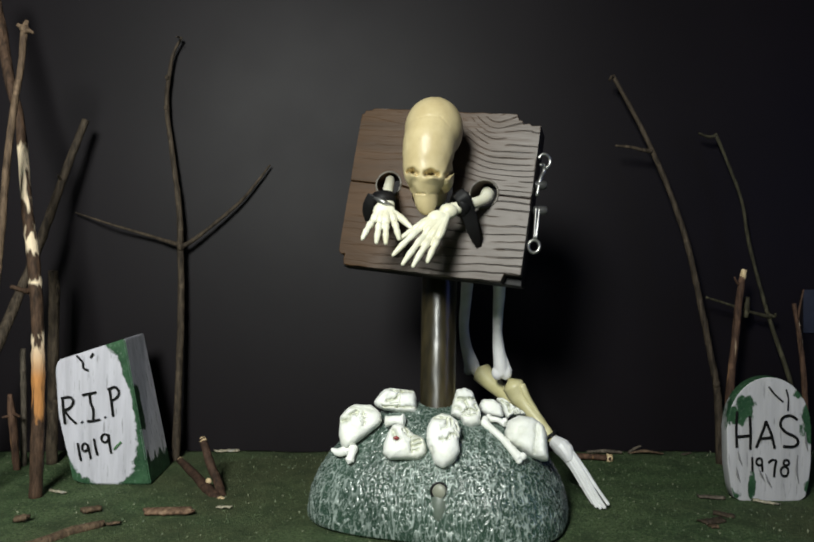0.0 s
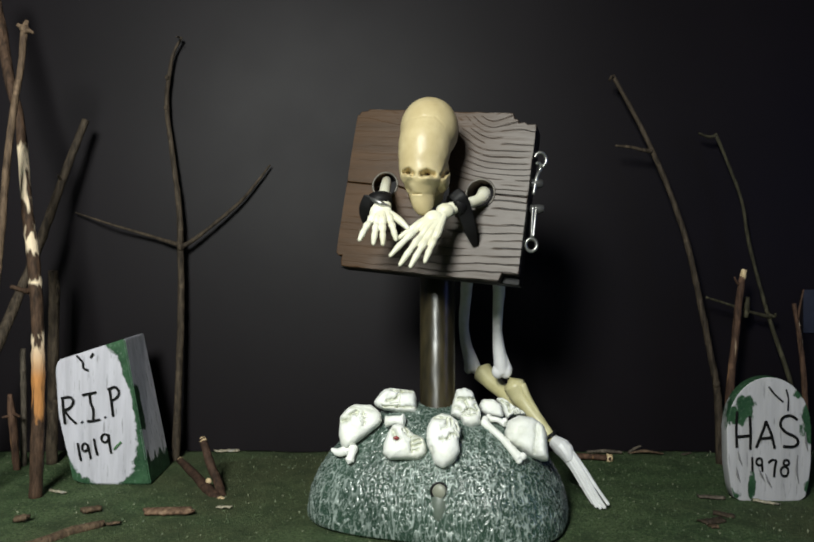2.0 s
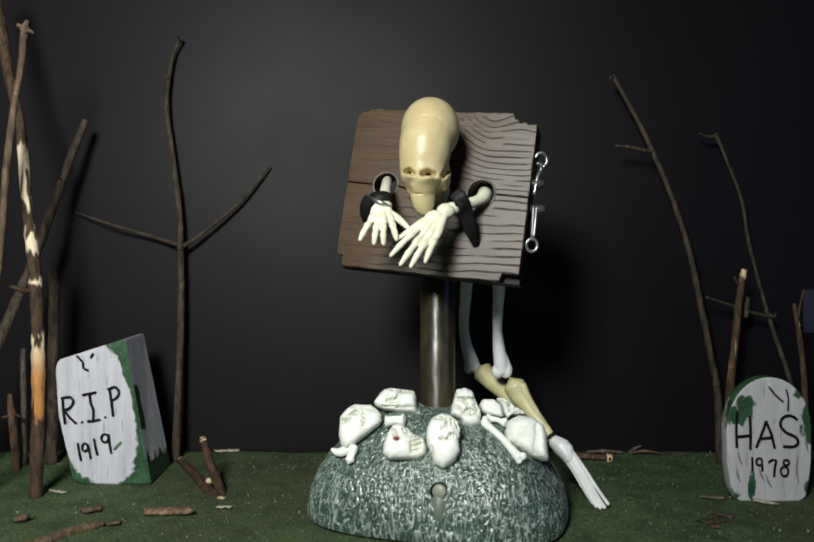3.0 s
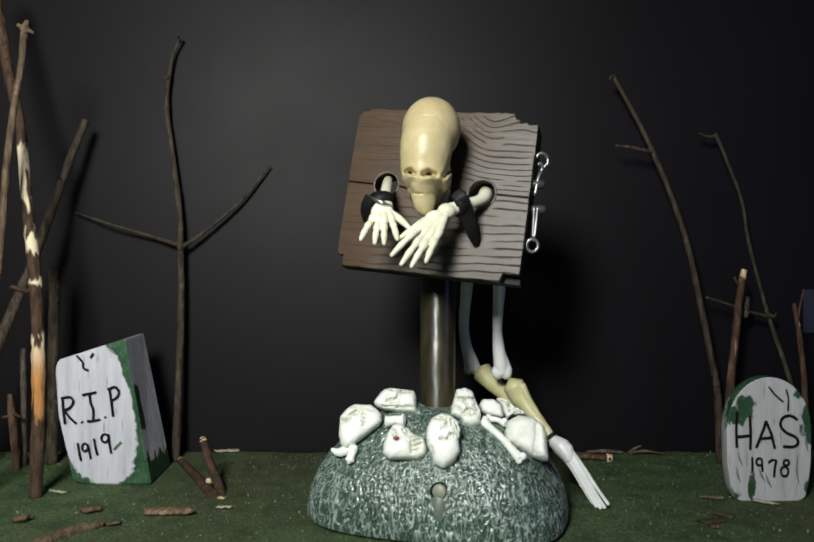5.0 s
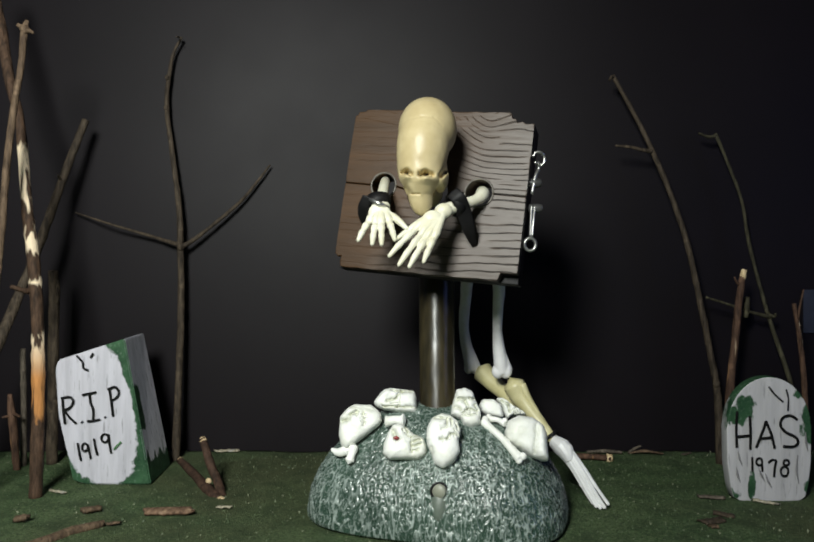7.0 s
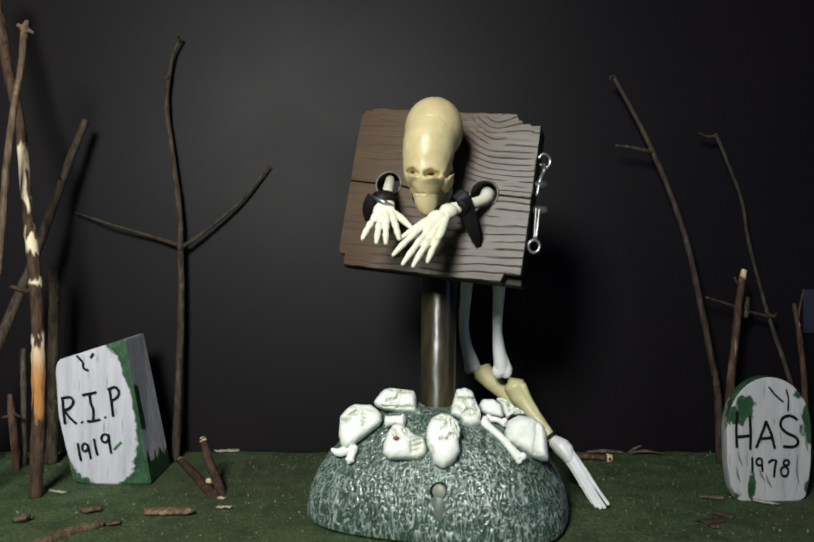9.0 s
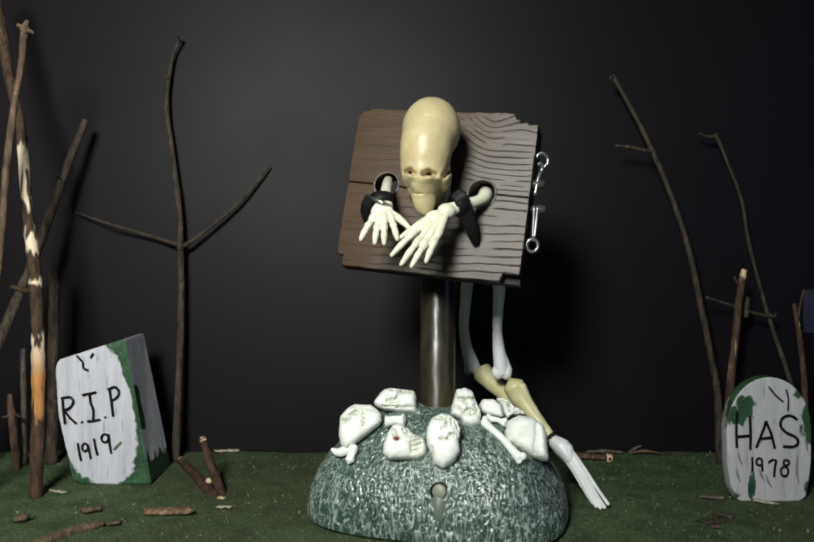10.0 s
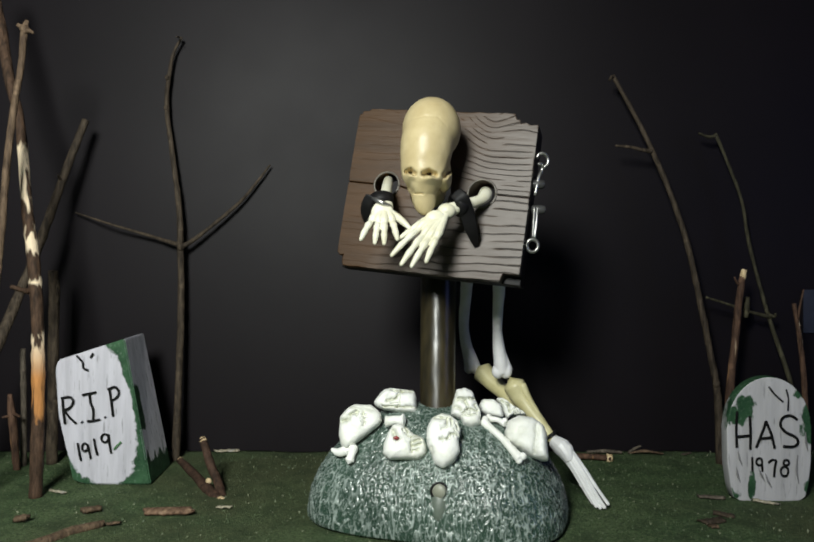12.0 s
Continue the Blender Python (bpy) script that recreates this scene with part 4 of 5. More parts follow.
def rip_stone():
    base = Vector((-0.2543, 0.037, 0.0015))
    base.z = 0
    bm = bmesh.new()
    front = [Vector(p) for p in [(-0.2879, 0.037, 0.0041), (-0.2758, 0.037, 0.0006), (-0.2204, 0.037, 0.0006), (-0.2432, 0.037, 0.1262), (-0.3004, 0.037, 0.1078), (-0.3031, 0.037, 0.0998), (-0.3004, 0.037, 0.0605)]]
    vs = [bm.verts.new((p.x, p.y, max(p.z, 0.0))) for p in front]
    fc = bm.faces.new(vs)
    back = [g for g in bmesh.ops.extrude_face_region(bm, geom=[fc])["geom"] if isinstance(g, bmesh.types.BMVert)]
    for v in back:
        v.co.y += 0.06
        v.co.x -= 0.006 if v.co.z > 0.08 else 0.003
    bmesh.ops.bevel(bm, geom=list(bm.edges), offset=0.0011, segments=2, affect="EDGES")
    bmesh.ops.recalc_face_normals(bm, faces=bm.faces)
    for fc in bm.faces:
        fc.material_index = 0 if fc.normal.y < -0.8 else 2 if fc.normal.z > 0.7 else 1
    # the side's grey is lifted to look lit despite the lamp's grazing angle
    ob = link("gravestone", bm, [mat_stone("white_painted_front", oval_mask, (0.57, 0.56, 0.62)), mat_stone("side_paint_with_added_light", side_mask, (0.90, 0.88, 0.94)), mat_plain("white_painted_top_edge", (0.55, 0.55, 0.57), (0.70, 0.70, 0.72), 0.6)], at=base, smooth=False)
    tagged(ob, "leaning white painted gravestone lettered R.I.P 1919 with green edges", "gravestone", "gravestones")
    strokes(ob, [[(-0.296, 0.0355, 0.0755), (-0.2954, 0.0355, 0.0652), (-0.2939, 0.0355, 0.0531)], [(-0.2972, 0.0355, 0.0752), (-0.2896, 0.0355, 0.0761), (-0.2866, 0.0355, 0.0725), (-0.2896, 0.0355, 0.067), (-0.2951, 0.0355, 0.0646)], [(-0.2942, 0.0355, 0.0643), (-0.2896, 0.0355, 0.0584), (-0.2842, 0.0355, 0.0534)]], 0.0011)
    strokes(ob, [[(-0.279, 0.0355, 0.0779), (-0.273, 0.0355, 0.0791), (-0.2669, 0.0355, 0.0804)], [(-0.2727, 0.0355, 0.0791), (-0.2718, 0.0355, 0.0713), (-0.2696, 0.0355, 0.0652), (-0.2696, 0.0355, 0.0561)], [(-0.2748, 0.0355, 0.0552), (-0.2692, 0.0355, 0.0558), (-0.2637, 0.0355, 0.057)]], 0.0011)
    strokes(ob, [[(-0.2557, 0.0355, 0.0834), (-0.2542, 0.0355, 0.0728), (-0.2525, 0.0355, 0.0597)], [(-0.2572, 0.0355, 0.0825), (-0.251, 0.0355, 0.0849), (-0.2475, 0.0355, 0.0804), (-0.2495, 0.0355, 0.0758), (-0.2539, 0.0355, 0.0731)]], 0.0011)
    for dot in [[(-0.2796, 0.0355, 0.0549), (-0.279, 0.0355, 0.0544)], [(-0.2596, 0.0355, 0.0591), (-0.259, 0.0355, 0.0587)]]:
        strokes(ob, [dot], 0.0013, "full_stop")
    strokes(ob, [[(-0.283, 0.0355, 0.0367), (-0.2818, 0.0355, 0.0295), (-0.2802, 0.0355, 0.0218)]], 0.0010, "digit")
    strokes(ob, [[(-0.2742, 0.0355, 0.033), (-0.2746, 0.0355, 0.0311), (-0.2759, 0.0355, 0.0299), (-0.2774, 0.0355, 0.0299), (-0.2786, 0.0355, 0.0311), (-0.279, 0.0355, 0.033), (-0.2786, 0.0355, 0.035), (-0.2774, 0.0355, 0.0362), (-0.2759, 0.0355, 0.0362), (-0.2746, 0.0355, 0.035), (-0.2742, 0.0355, 0.033)], [(-0.2742, 0.0355, 0.0355), (-0.273, 0.0355, 0.0295), (-0.2716, 0.0355, 0.0233)]], 0.0010, "digit")
    strokes(ob, [[(-0.2689, 0.0355, 0.0403), (-0.2677, 0.0355, 0.0333), (-0.266, 0.0355, 0.0264)]], 0.0010, "digit")
    strokes(ob, [[(-0.2563, 0.0355, 0.0409), (-0.2569, 0.0355, 0.0389), (-0.2585, 0.0355, 0.0376), (-0.2604, 0.0355, 0.0376), (-0.262, 0.0355, 0.0389), (-0.2627, 0.0355, 0.0409), (-0.262, 0.0355, 0.043), (-0.2604, 0.0355, 0.0442), (-0.2585, 0.0355, 0.0442), (-0.2569, 0.0355, 0.043), (-0.2563, 0.0355, 0.0409)], [(-0.2566, 0.0355, 0.0443), (-0.2557, 0.0355, 0.0364), (-0.2542, 0.0355, 0.0279)]], 0.0010, "digit")
    strokes(ob, [[(-0.2839, 0.0355, 0.1119), (-0.2787, 0.0355, 0.1061), (-0.2781, 0.0355, 0.1013), (-0.2739, 0.0355, 0.0992)], [(-0.2696, 0.0355, 0.1137), (-0.2708, 0.0355, 0.1119), (-0.2721, 0.0355, 0.1101)]], 0.0010, "crack")
    strokes(ob, [[(-0.2457, 0.0355, 0.0376), (-0.2484, 0.0355, 0.0349), (-0.2517, 0.0355, 0.0312)]], 0.0009, "paint_dab", LEAF)


def has_stone():
    base = Vector((0.2909, -0.004, -0.0004))
    base.z = 0
    w, t, top = 0.0335, 0.011, 0.0993
    outline = [(-w + 0.010, 0), (-0.01, -0.0006), (0.012, -0.0004), (w - 0.009, 0), (w - 0.0045, 0.003), (w - 0.002, 0.012), (w, 0.03), (w + 0.0005, top - 0.04)]
    outline += [(0.0 + w * math.cos(radians(a)), top - 0.04 + 0.04 * math.sin(radians(a))) for a in range(3, 180, 3)]
    outline += [(-w - 0.0005, top - 0.04), (-w, 0.03), (-w + 0.0025, 0.012), (-w + 0.005, 0.003)]
    bm = bmesh.new()
    prism(bm, outline, 0, t, Matrix.Translation(base), 0.0010)
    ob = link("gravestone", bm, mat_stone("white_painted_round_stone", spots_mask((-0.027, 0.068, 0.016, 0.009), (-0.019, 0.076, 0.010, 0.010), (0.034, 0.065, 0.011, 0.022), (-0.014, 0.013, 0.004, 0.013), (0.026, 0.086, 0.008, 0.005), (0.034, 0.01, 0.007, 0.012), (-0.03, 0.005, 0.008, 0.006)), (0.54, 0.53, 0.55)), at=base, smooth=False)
    # the edge's grey is darkened to carry its shade; green smears lie over it
    ob.data.materials.append(mat_stone("shaded_grey_edge_with_green", edge_mask, (0.40, 0.40, 0.41)))
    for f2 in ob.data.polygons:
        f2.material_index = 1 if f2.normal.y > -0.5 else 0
    for f2 in ob.data.polygons:
        f2.use_smooth = abs(f2.normal.y) < 0.8
    tagged(ob, "round-topped white painted gravestone lettered HAS 1978 with green dabs", "gravestone", "gravestones")
    strokes(ob, [[(0.2643, -0.0055, 0.072), (0.2636, -0.0055, 0.0585), (0.2641, -0.0055, 0.0432)], [(0.2745, -0.0055, 0.068), (0.2751, -0.0055, 0.0553), (0.2749, -0.0055, 0.0416)], [(0.2641, -0.0055, 0.0518), (0.2749, -0.0055, 0.0527)]], 0.0011)
    strokes(ob, [[(0.2797, -0.0055, 0.0432), (0.2845, -0.0055, 0.0553), (0.2875, -0.0055, 0.0642)], [(0.2875, -0.0055, 0.0642), (0.2917, -0.0055, 0.0537), (0.2945, -0.0055, 0.0425)], [(0.2821, -0.0055, 0.0502), (0.2925, -0.0055, 0.0511)]], 0.0011)
    strokes(ob, [[(0.3127, -0.0055, 0.0655), (0.3073, -0.0055, 0.0687), (0.3012, -0.0055, 0.0671), (0.299, -0.0055, 0.0613), (0.3031, -0.0055, 0.0556), (0.3108, -0.0055, 0.0518), (0.3132, -0.0055, 0.047), (0.3092, -0.0055, 0.0438), (0.3012, -0.0055, 0.0441)]], 0.0011)
    strokes(ob, [[(0.2764, -0.0055, 0.0354), (0.2767, -0.0055, 0.0242)]], 0.0009, "digit")
    strokes(ob, [[(0.2845, -0.0055, 0.0317), (0.284, -0.0055, 0.03), (0.2828, -0.0055, 0.029), (0.2814, -0.0055, 0.029), (0.2802, -0.0055, 0.03), (0.2797, -0.0055, 0.0317), (0.2802, -0.0055, 0.0334), (0.2814, -0.0055, 0.0344), (0.2828, -0.0055, 0.0344), (0.284, -0.0055, 0.0334), (0.2845, -0.0055, 0.0317)], [(0.2842, -0.0055, 0.0338), (0.2846, -0.0055, 0.0241)]], 0.0009, "digit")
    strokes(ob, [[(0.2894, -0.0055, 0.0311), (0.2925, -0.0055, 0.0333), (0.2958, -0.0055, 0.0327)], [(0.2958, -0.0055, 0.0327), (0.2945, -0.0055, 0.0266), (0.2939, -0.0055, 0.0196)]], 0.0009, "digit")
    strokes(ob, [[(0.306, -0.0055, 0.0311), (0.3056, -0.0055, 0.0298), (0.3045, -0.0055, 0.029), (0.3031, -0.0055, 0.029), (0.302, -0.0055, 0.0298), (0.3015, -0.0055, 0.0311), (0.302, -0.0055, 0.0324), (0.3031, -0.0055, 0.0332), (0.3045, -0.0055, 0.0332), (0.3056, -0.0055, 0.0324), (0.306, -0.0055, 0.0311)], [(0.3054, -0.0055, 0.0241), (0.3048, -0.0055, 0.0218), (0.3033, -0.0055, 0.0204), (0.3014, -0.0055, 0.0204), (0.2999, -0.0055, 0.0218), (0.2993, -0.0055, 0.0241), (0.2999, -0.0055, 0.0263), (0.3014, -0.0055, 0.0277), (0.3033, -0.0055, 0.0277), (0.3048, -0.0055, 0.0263), (0.3054, -0.0055, 0.0241)]], 0.0009, "digit")
    for line in [[(0.2897, -0.0055, 0.0919), (0.2948, -0.0055, 0.0855), (0.3012, -0.0055, 0.0798)], [(0.3036, -0.0055, 0.0895), (0.3054, -0.0055, 0.0824), (0.305, -0.0055, 0.0725)]]:
        strokes(ob, [line], 0.0007, "crack")
    for line in [[(0.3130, -0.0052, 0.0371), (0.3122, -0.0052, 0.0255), (0.3139, -0.0052, 0.0139)], [(0.3193, -0.0052, 0.0554), (0.3197, -0.0052, 0.0475), (0.3213, -0.0052, 0.0400)], [(0.2872, -0.0052, 0.0222), (0.2893, -0.0052, 0.0163), (0.2922, -0.0052, 0.0109)], [(0.2652, -0.0052, 0.0400), (0.2665, -0.0052, 0.0342), (0.2685, -0.0052, 0.0288)], [(0.2818, -0.0052, 0.0263), (0.2839, -0.0052, 0.0213), (0.2864, -0.0052, 0.0163)], [(0.2640, -0.0052, 0.0276), (0.2648, -0.0052, 0.0213), (0.2669, -0.0052, 0.0151)]]:
        strokes(ob, [line], [0.0003, 0.0010, 0.0003], "brush_streak", STREAK)


rip_stone()
has_stone()


# ---- sticks stuck in the ground ----
def stick(name, line, radii, mat, label, twigs=(), cut=None, knots=(), group="bare sticks"):
    """A stick through line, foot last; twigs: (line, radii); cut: radius of a pale cut end on top."""
    bm = bmesh.new()
    tube(bm, line, radii, 14, 8, 0.16, 170, cap=0.15)
    for at, r in knots:
        ball(bm, at, (r, r, r * 1.2), 2)
    ob = link(name, bm, mat, at=line[-1])
    tagged(ob, label, "stick", group)
    for tl, tr in twigs:
        b2 = bmesh.new()
        tube(b2, tl, tr, 10, 6, 0.16, 200, cap=0.3)
        part("twig", b2, mat, ob)
    if cut:
        b3 = bmesh.new()
        a, b = Vector(line[0]), Vector(line[1])
        d = (a - b).normalized()
        tube(b3, [a - d * cut * 2.2, a, a + d * cut * 2.0], [cut * 0.7, cut, cut * 0.75], 7, 4, 0.22, 320, cap=0.2)
        part("cut_end", b3, CUT, ob, "pale freshly cut end")
    return ob


stick("branch", [(-0.3121, 0.005, 0.382), (-0.3139, 0.003, 0.3501), (-0.3182, 0.0, 0.3136), (-0.3212, -0.005, 0.2646), (-0.3225, -0.01, 0.2144), (-0.3286, -0.015, 0.1365), (-0.3386, -0.02, 0.0721), (-0.3467, -0.0283, -0.004)], [0.0029, 0.0025, 0.0027, 0.0028, 0.0031, 0.0035, 0.0038, 0.0042], BARK, "grey brown branch with a knobbed broken top", twigs=(([(-0.3115, 0.004, 0.3792), (-0.3115, 0.004, 0.3817), (-0.3115, 0.004, 0.3842)], [0.0034, 0.0042, 0.0030]), ([(-0.3117, 0.005, 0.3803), (-0.3139, 0.003, 0.383), (-0.3163, 0.002, 0.3844)], [0.0028, 0.0020, 0.0015]), ([(-0.3121, 0.005, 0.3812), (-0.3108, 0.005, 0.3863), (-0.3095, 0.005, 0.3888)], [0.0028, 0.0021, 0.0014]), ([(-0.3111, 0.004, 0.3792), (-0.3062, 0.002, 0.3793), (-0.3028, 0.001, 0.3773)], [0.0024, 0.0017, 0.0011])))
stick("branch", [(-0.3739, 0.06, 0.4547), (-0.3599, 0.055, 0.3974), (-0.346, 0.045, 0.3487), (-0.3315, 0.035, 0.3059), (-0.3224, 0.028, 0.2384), (-0.3139, 0.022, 0.1943), (-0.3078, 0.017, 0.1424), (-0.3048, 0.013, 0.0997), (-0.3036, 0.009, 0.0449), (-0.3033, 0.0053, -0.003)], [0.0051, 0.0049, 0.0045, 0.0040, 0.0045, 0.0051, 0.0051, 0.0052, 0.0053, 0.0052], BARK_PEEL, "tall brown branch with peeling bark showing pale wood", twigs=(([(-0.3137, 0.02, 0.1673), (-0.3167, 0.012, 0.1684), (-0.3209, 0.008, 0.1707), (-0.3241, 0.006, 0.1716)], [0.0029, 0.0023, 0.0019, 0.0017]),))
stick("branch", [(-0.3145, 0.12, 0.3321), (-0.3234, 0.114, 0.3016), (-0.3345, 0.106, 0.2604), (-0.3443, 0.096, 0.2176), (-0.3572, 0.082, 0.1665), (-0.3637, 0.06, 0.123), (-0.3839, 0.055, 0.066), (-0.4029, 0.0525, -0.003)], [0.0034, 0.0036, 0.0040, 0.0043, 0.0045, 0.0048, 0.0050, 0.0052], BARK_DARK, "straight brown branch leaning across another", twigs=(([(-0.3315, 0.106, 0.2714), (-0.3316, 0.101, 0.2742), (-0.3306, 0.098, 0.2753)], [0.0016, 0.0012, 0.0008]),))
stick("stick", [(-0.3335, 0.095, 0.1847), (-0.3345, 0.098, 0.1464), (-0.3375, 0.102, 0.067), (-0.3406, 0.1062, -0.003)], [0.0044, 0.0048, 0.0051, 0.0051], BARK_DARK, "short dark broken stick behind the gravestone", twigs=(([(-0.3296, 0.094, 0.1759), (-0.3286, 0.094, 0.1662), (-0.3315, 0.096, 0.1538)], [0.0013, 0.0021, 0.0026]),))
stick("stick", [(-0.3662, 0.102, 0.1105), (-0.3658, 0.103, 0.0569), (-0.3641, 0.099, -0.003)], [0.0025, 0.0029, 0.0030], BARK_GREY, "short grey stick standing in the felt")
stick("stick", [(-0.3696, 0.086, 0.0698), (-0.3671, 0.086, 0.0456), (-0.3622, 0.085, -0.003)], [0.0021, 0.0037, 0.0034], BARK_RED, "short reddish brown broken stick", twigs=(([(-0.3676, 0.085, 0.0506), (-0.3707, 0.082, 0.0498), (-0.3734, 0.08, 0.0493)], [0.0018, 0.0014, 0.0011]), ([(-0.3656, 0.085, 0.0516), (-0.3601, 0.082, 0.0508), (-0.3571, 0.08, 0.0502)], [0.0018, 0.0014, 0.0011])))
stick("forked_branch", [(-0.2276, 0.142, 0.4207), (-0.2359, 0.142, 0.4034), (-0.2412, 0.142, 0.3746), (-0.2419, 0.141, 0.3455), (-0.2353, 0.14, 0.2956), (-0.2286, 0.137, 0.2483), (-0.2264, 0.135, 0.2066), (-0.2252, 0.133, 0.1444), (-0.226, 0.129, 0.0828), (-0.2264, 0.124, 0.0325), (-0.2264, 0.1192, -0.003)], [0.0012, 0.0016, 0.0021, 0.0024, 0.0025, 0.0028, 0.0033, 0.0033, 0.0034, 0.0037, 0.0044], BARK_DARK, "slender grey forked branch standing upright", twigs=(([(-0.2273, 0.133, 0.2106), (-0.2386, 0.136, 0.2139), (-0.2576, 0.138, 0.2197), (-0.2942, 0.132, 0.2308), (-0.336, 0.144, 0.2437)], [0.0025, 0.0019, 0.0016, 0.0013, 0.0008]), ([(-0.2252, 0.133, 0.2086), (-0.2163, 0.136, 0.2139), (-0.1976, 0.138, 0.2286), (-0.1688, 0.142, 0.254), (-0.1493, 0.144, 0.2778), (-0.1388, 0.144, 0.292)], [0.0025, 0.0022, 0.0019, 0.0017, 0.0013, 0.0010]), ([(-0.2286, 0.142, 0.4197), (-0.2301, 0.14, 0.42), (-0.2279, 0.127, 0.4162)], [0.0012, 0.0009, 0.0007])), knots=(((-0.2416, 0.14, 0.3793), 0.0023), ((-0.2426, 0.14, 0.3489), 0.0025), ((-0.2257, 0.133, 0.2086), 0.0038)))
stick("branch", [(0.2012, 0.12, 0.3758), (0.2139, 0.12, 0.3535), (0.2273, 0.119, 0.3278), (0.2402, 0.118, 0.2998), (0.2566, 0.116, 0.259), (0.2725, 0.114, 0.2084), (0.2833, 0.112, 0.1556), (0.2934, 0.11, 0.1006), (0.2995, 0.109, 0.0607), (0.2998, 0.1062, -0.003)], [0.0019, 0.0020, 0.0021, 0.0025, 0.0025, 0.0027, 0.0029, 0.0031, 0.0035, 0.0037], BARK_DARK, "long curved brown branch", twigs=(([(0.2388, 0.117, 0.3011), (0.2297, 0.114, 0.3016), (0.2165, 0.112, 0.3043), (0.2013, 0.11, 0.3054)], [0.0021, 0.0019, 0.0015, 0.0011]), ([(0.2022, 0.12, 0.3738), (0.1993, 0.117, 0.374), (0.1967, 0.115, 0.3699)], [0.0019, 0.0015, 0.0010])), knots=(((0.2976, 0.108, 0.0759), 0.0036),))
stick("branch", [(0.3062, 0.13, 0.3208), (0.3165, 0.13, 0.2966), (0.332, 0.13, 0.2554), (0.3387, 0.129, 0.2141), (0.3506, 0.128, 0.1652), (0.3624, 0.127, 0.1242), (0.3777, 0.125, 0.0757), (0.395, 0.1211, -0.003)], [0.0017, 0.0015, 0.0015, 0.0017, 0.0018, 0.0020, 0.0022, 0.0026], BARK_GREEN, "thin olive grey branch with a bent tip", twigs=(([(0.3072, 0.13, 0.3188), (0.2986, 0.128, 0.3174), (0.2881, 0.126, 0.3206)], [0.0017, 0.0015, 0.0010]), ([(0.3614, 0.127, 0.1386), (0.3419, 0.122, 0.143), (0.3283, 0.12, 0.1472), (0.3096, 0.118, 0.1533), (0.291, 0.116, 0.159)], [0.0022, 0.0016, 0.0013, 0.0013, 0.0011]), ([(0.3319, 0.118, 0.1589), (0.3314, 0.118, 0.1493), (0.3308, 0.118, 0.1392)], [0.0024, 0.0030, 0.0022]), ([(0.3567, 0.126, 0.1417), (0.3608, 0.122, 0.1399), (0.3608, 0.12, 0.1431)], [0.0020, 0.0015, 0.0010])))
stick("stick", [(0.3192, 0.1, 0.1798), (0.3162, 0.101, 0.1586), (0.3128, 0.102, 0.1214), (0.3097, 0.104, 0.0815), (0.3031, 0.1026, -0.003)], [0.0028, 0.0032, 0.0034, 0.0036, 0.0040], BARK_RED, "reddish brown stick with a pale snapped top", cut=0.0031, twigs=(([(0.3148, 0.1, 0.1719), (0.3114, 0.098, 0.1759), (0.3099, 0.097, 0.1789)], [0.0013, 0.0010, 0.0007]),))
stick("stick", [(0.3566, 0.08, 0.1546), (0.363, 0.082, 0.1233), (0.369, 0.085, 0.0796), (0.3724, 0.085, -0.003)], [0.0018, 0.0022, 0.0025, 0.0028], BARK_RED, "thin reddish stick with a pale side shoot", twigs=(([(0.361, 0.081, 0.1387), (0.3612, 0.078, 0.1523), (0.3635, 0.076, 0.1676)], [0.0011, 0.0010, 0.0007]),))

# ---- bits on the ground ----
def log_bit(line, r, mat, label, ends=True, squash=1.0):
    bm = bmesh.new()
    radii = r if isinstance(r, list) else [r] * len(line)
    tube(bm, line, radii, 12, 7, 0.16, 170, flat=squash, axis=(0, 0, 1), cap=0.1)
    ob = tagged(link("stick", bm, mat, at=line[0]), label, "stick", "fallen sticks")
    if ends:
        for a, b, rr in ((line[0], line[1], radii[0]), (line[-1], line[-2], radii[-1])):
            a, b = Vector(a), Vector(b)
            d = (a - b).normalized()
            b3 = bmesh.new()
            tube(b3, [a - d * rr * 0.9, a + d * rr * 0.35], [rr * 1.06, rr * 0.85], 12, 3, 0.1, cap=0.1)
            part("cut_end", b3, CUT, ob, "pale cut end")
    return ob


log_bit([(-0.178, 0.045, 0.038), (-0.1702, 0.035, 0.023), (-0.1592, 0.024, 0.0062), (-0.1496, 0.007, -0.0048)], [0.0030, 0.0035, 0.0038, 0.0034], BARK_UMBER, "short brown stick propped on another with pale cut ends")
log_bit([(-0.2129, 0.09, 0.0078), (-0.1836, 0.047, 0.0039), (-0.1645, 0.018, 0.0003), (-0.15, 0.002, -0.0027)], [0.0030, 0.0040, 0.0046, 0.0036], BARK_UMBER, "short brown stick lying on the ground")
bm = bmesh.new()
ball(bm, (-0.1677, 0.026, 0.007), (0.0026, 0.001, 0.0026), 2)
tagged(link("wood_chip", bm, CUT, at=(-0.1677, 0.026, 0.007)), "pale chip of wood on a fallen stick", "wood chip", "wood chips")


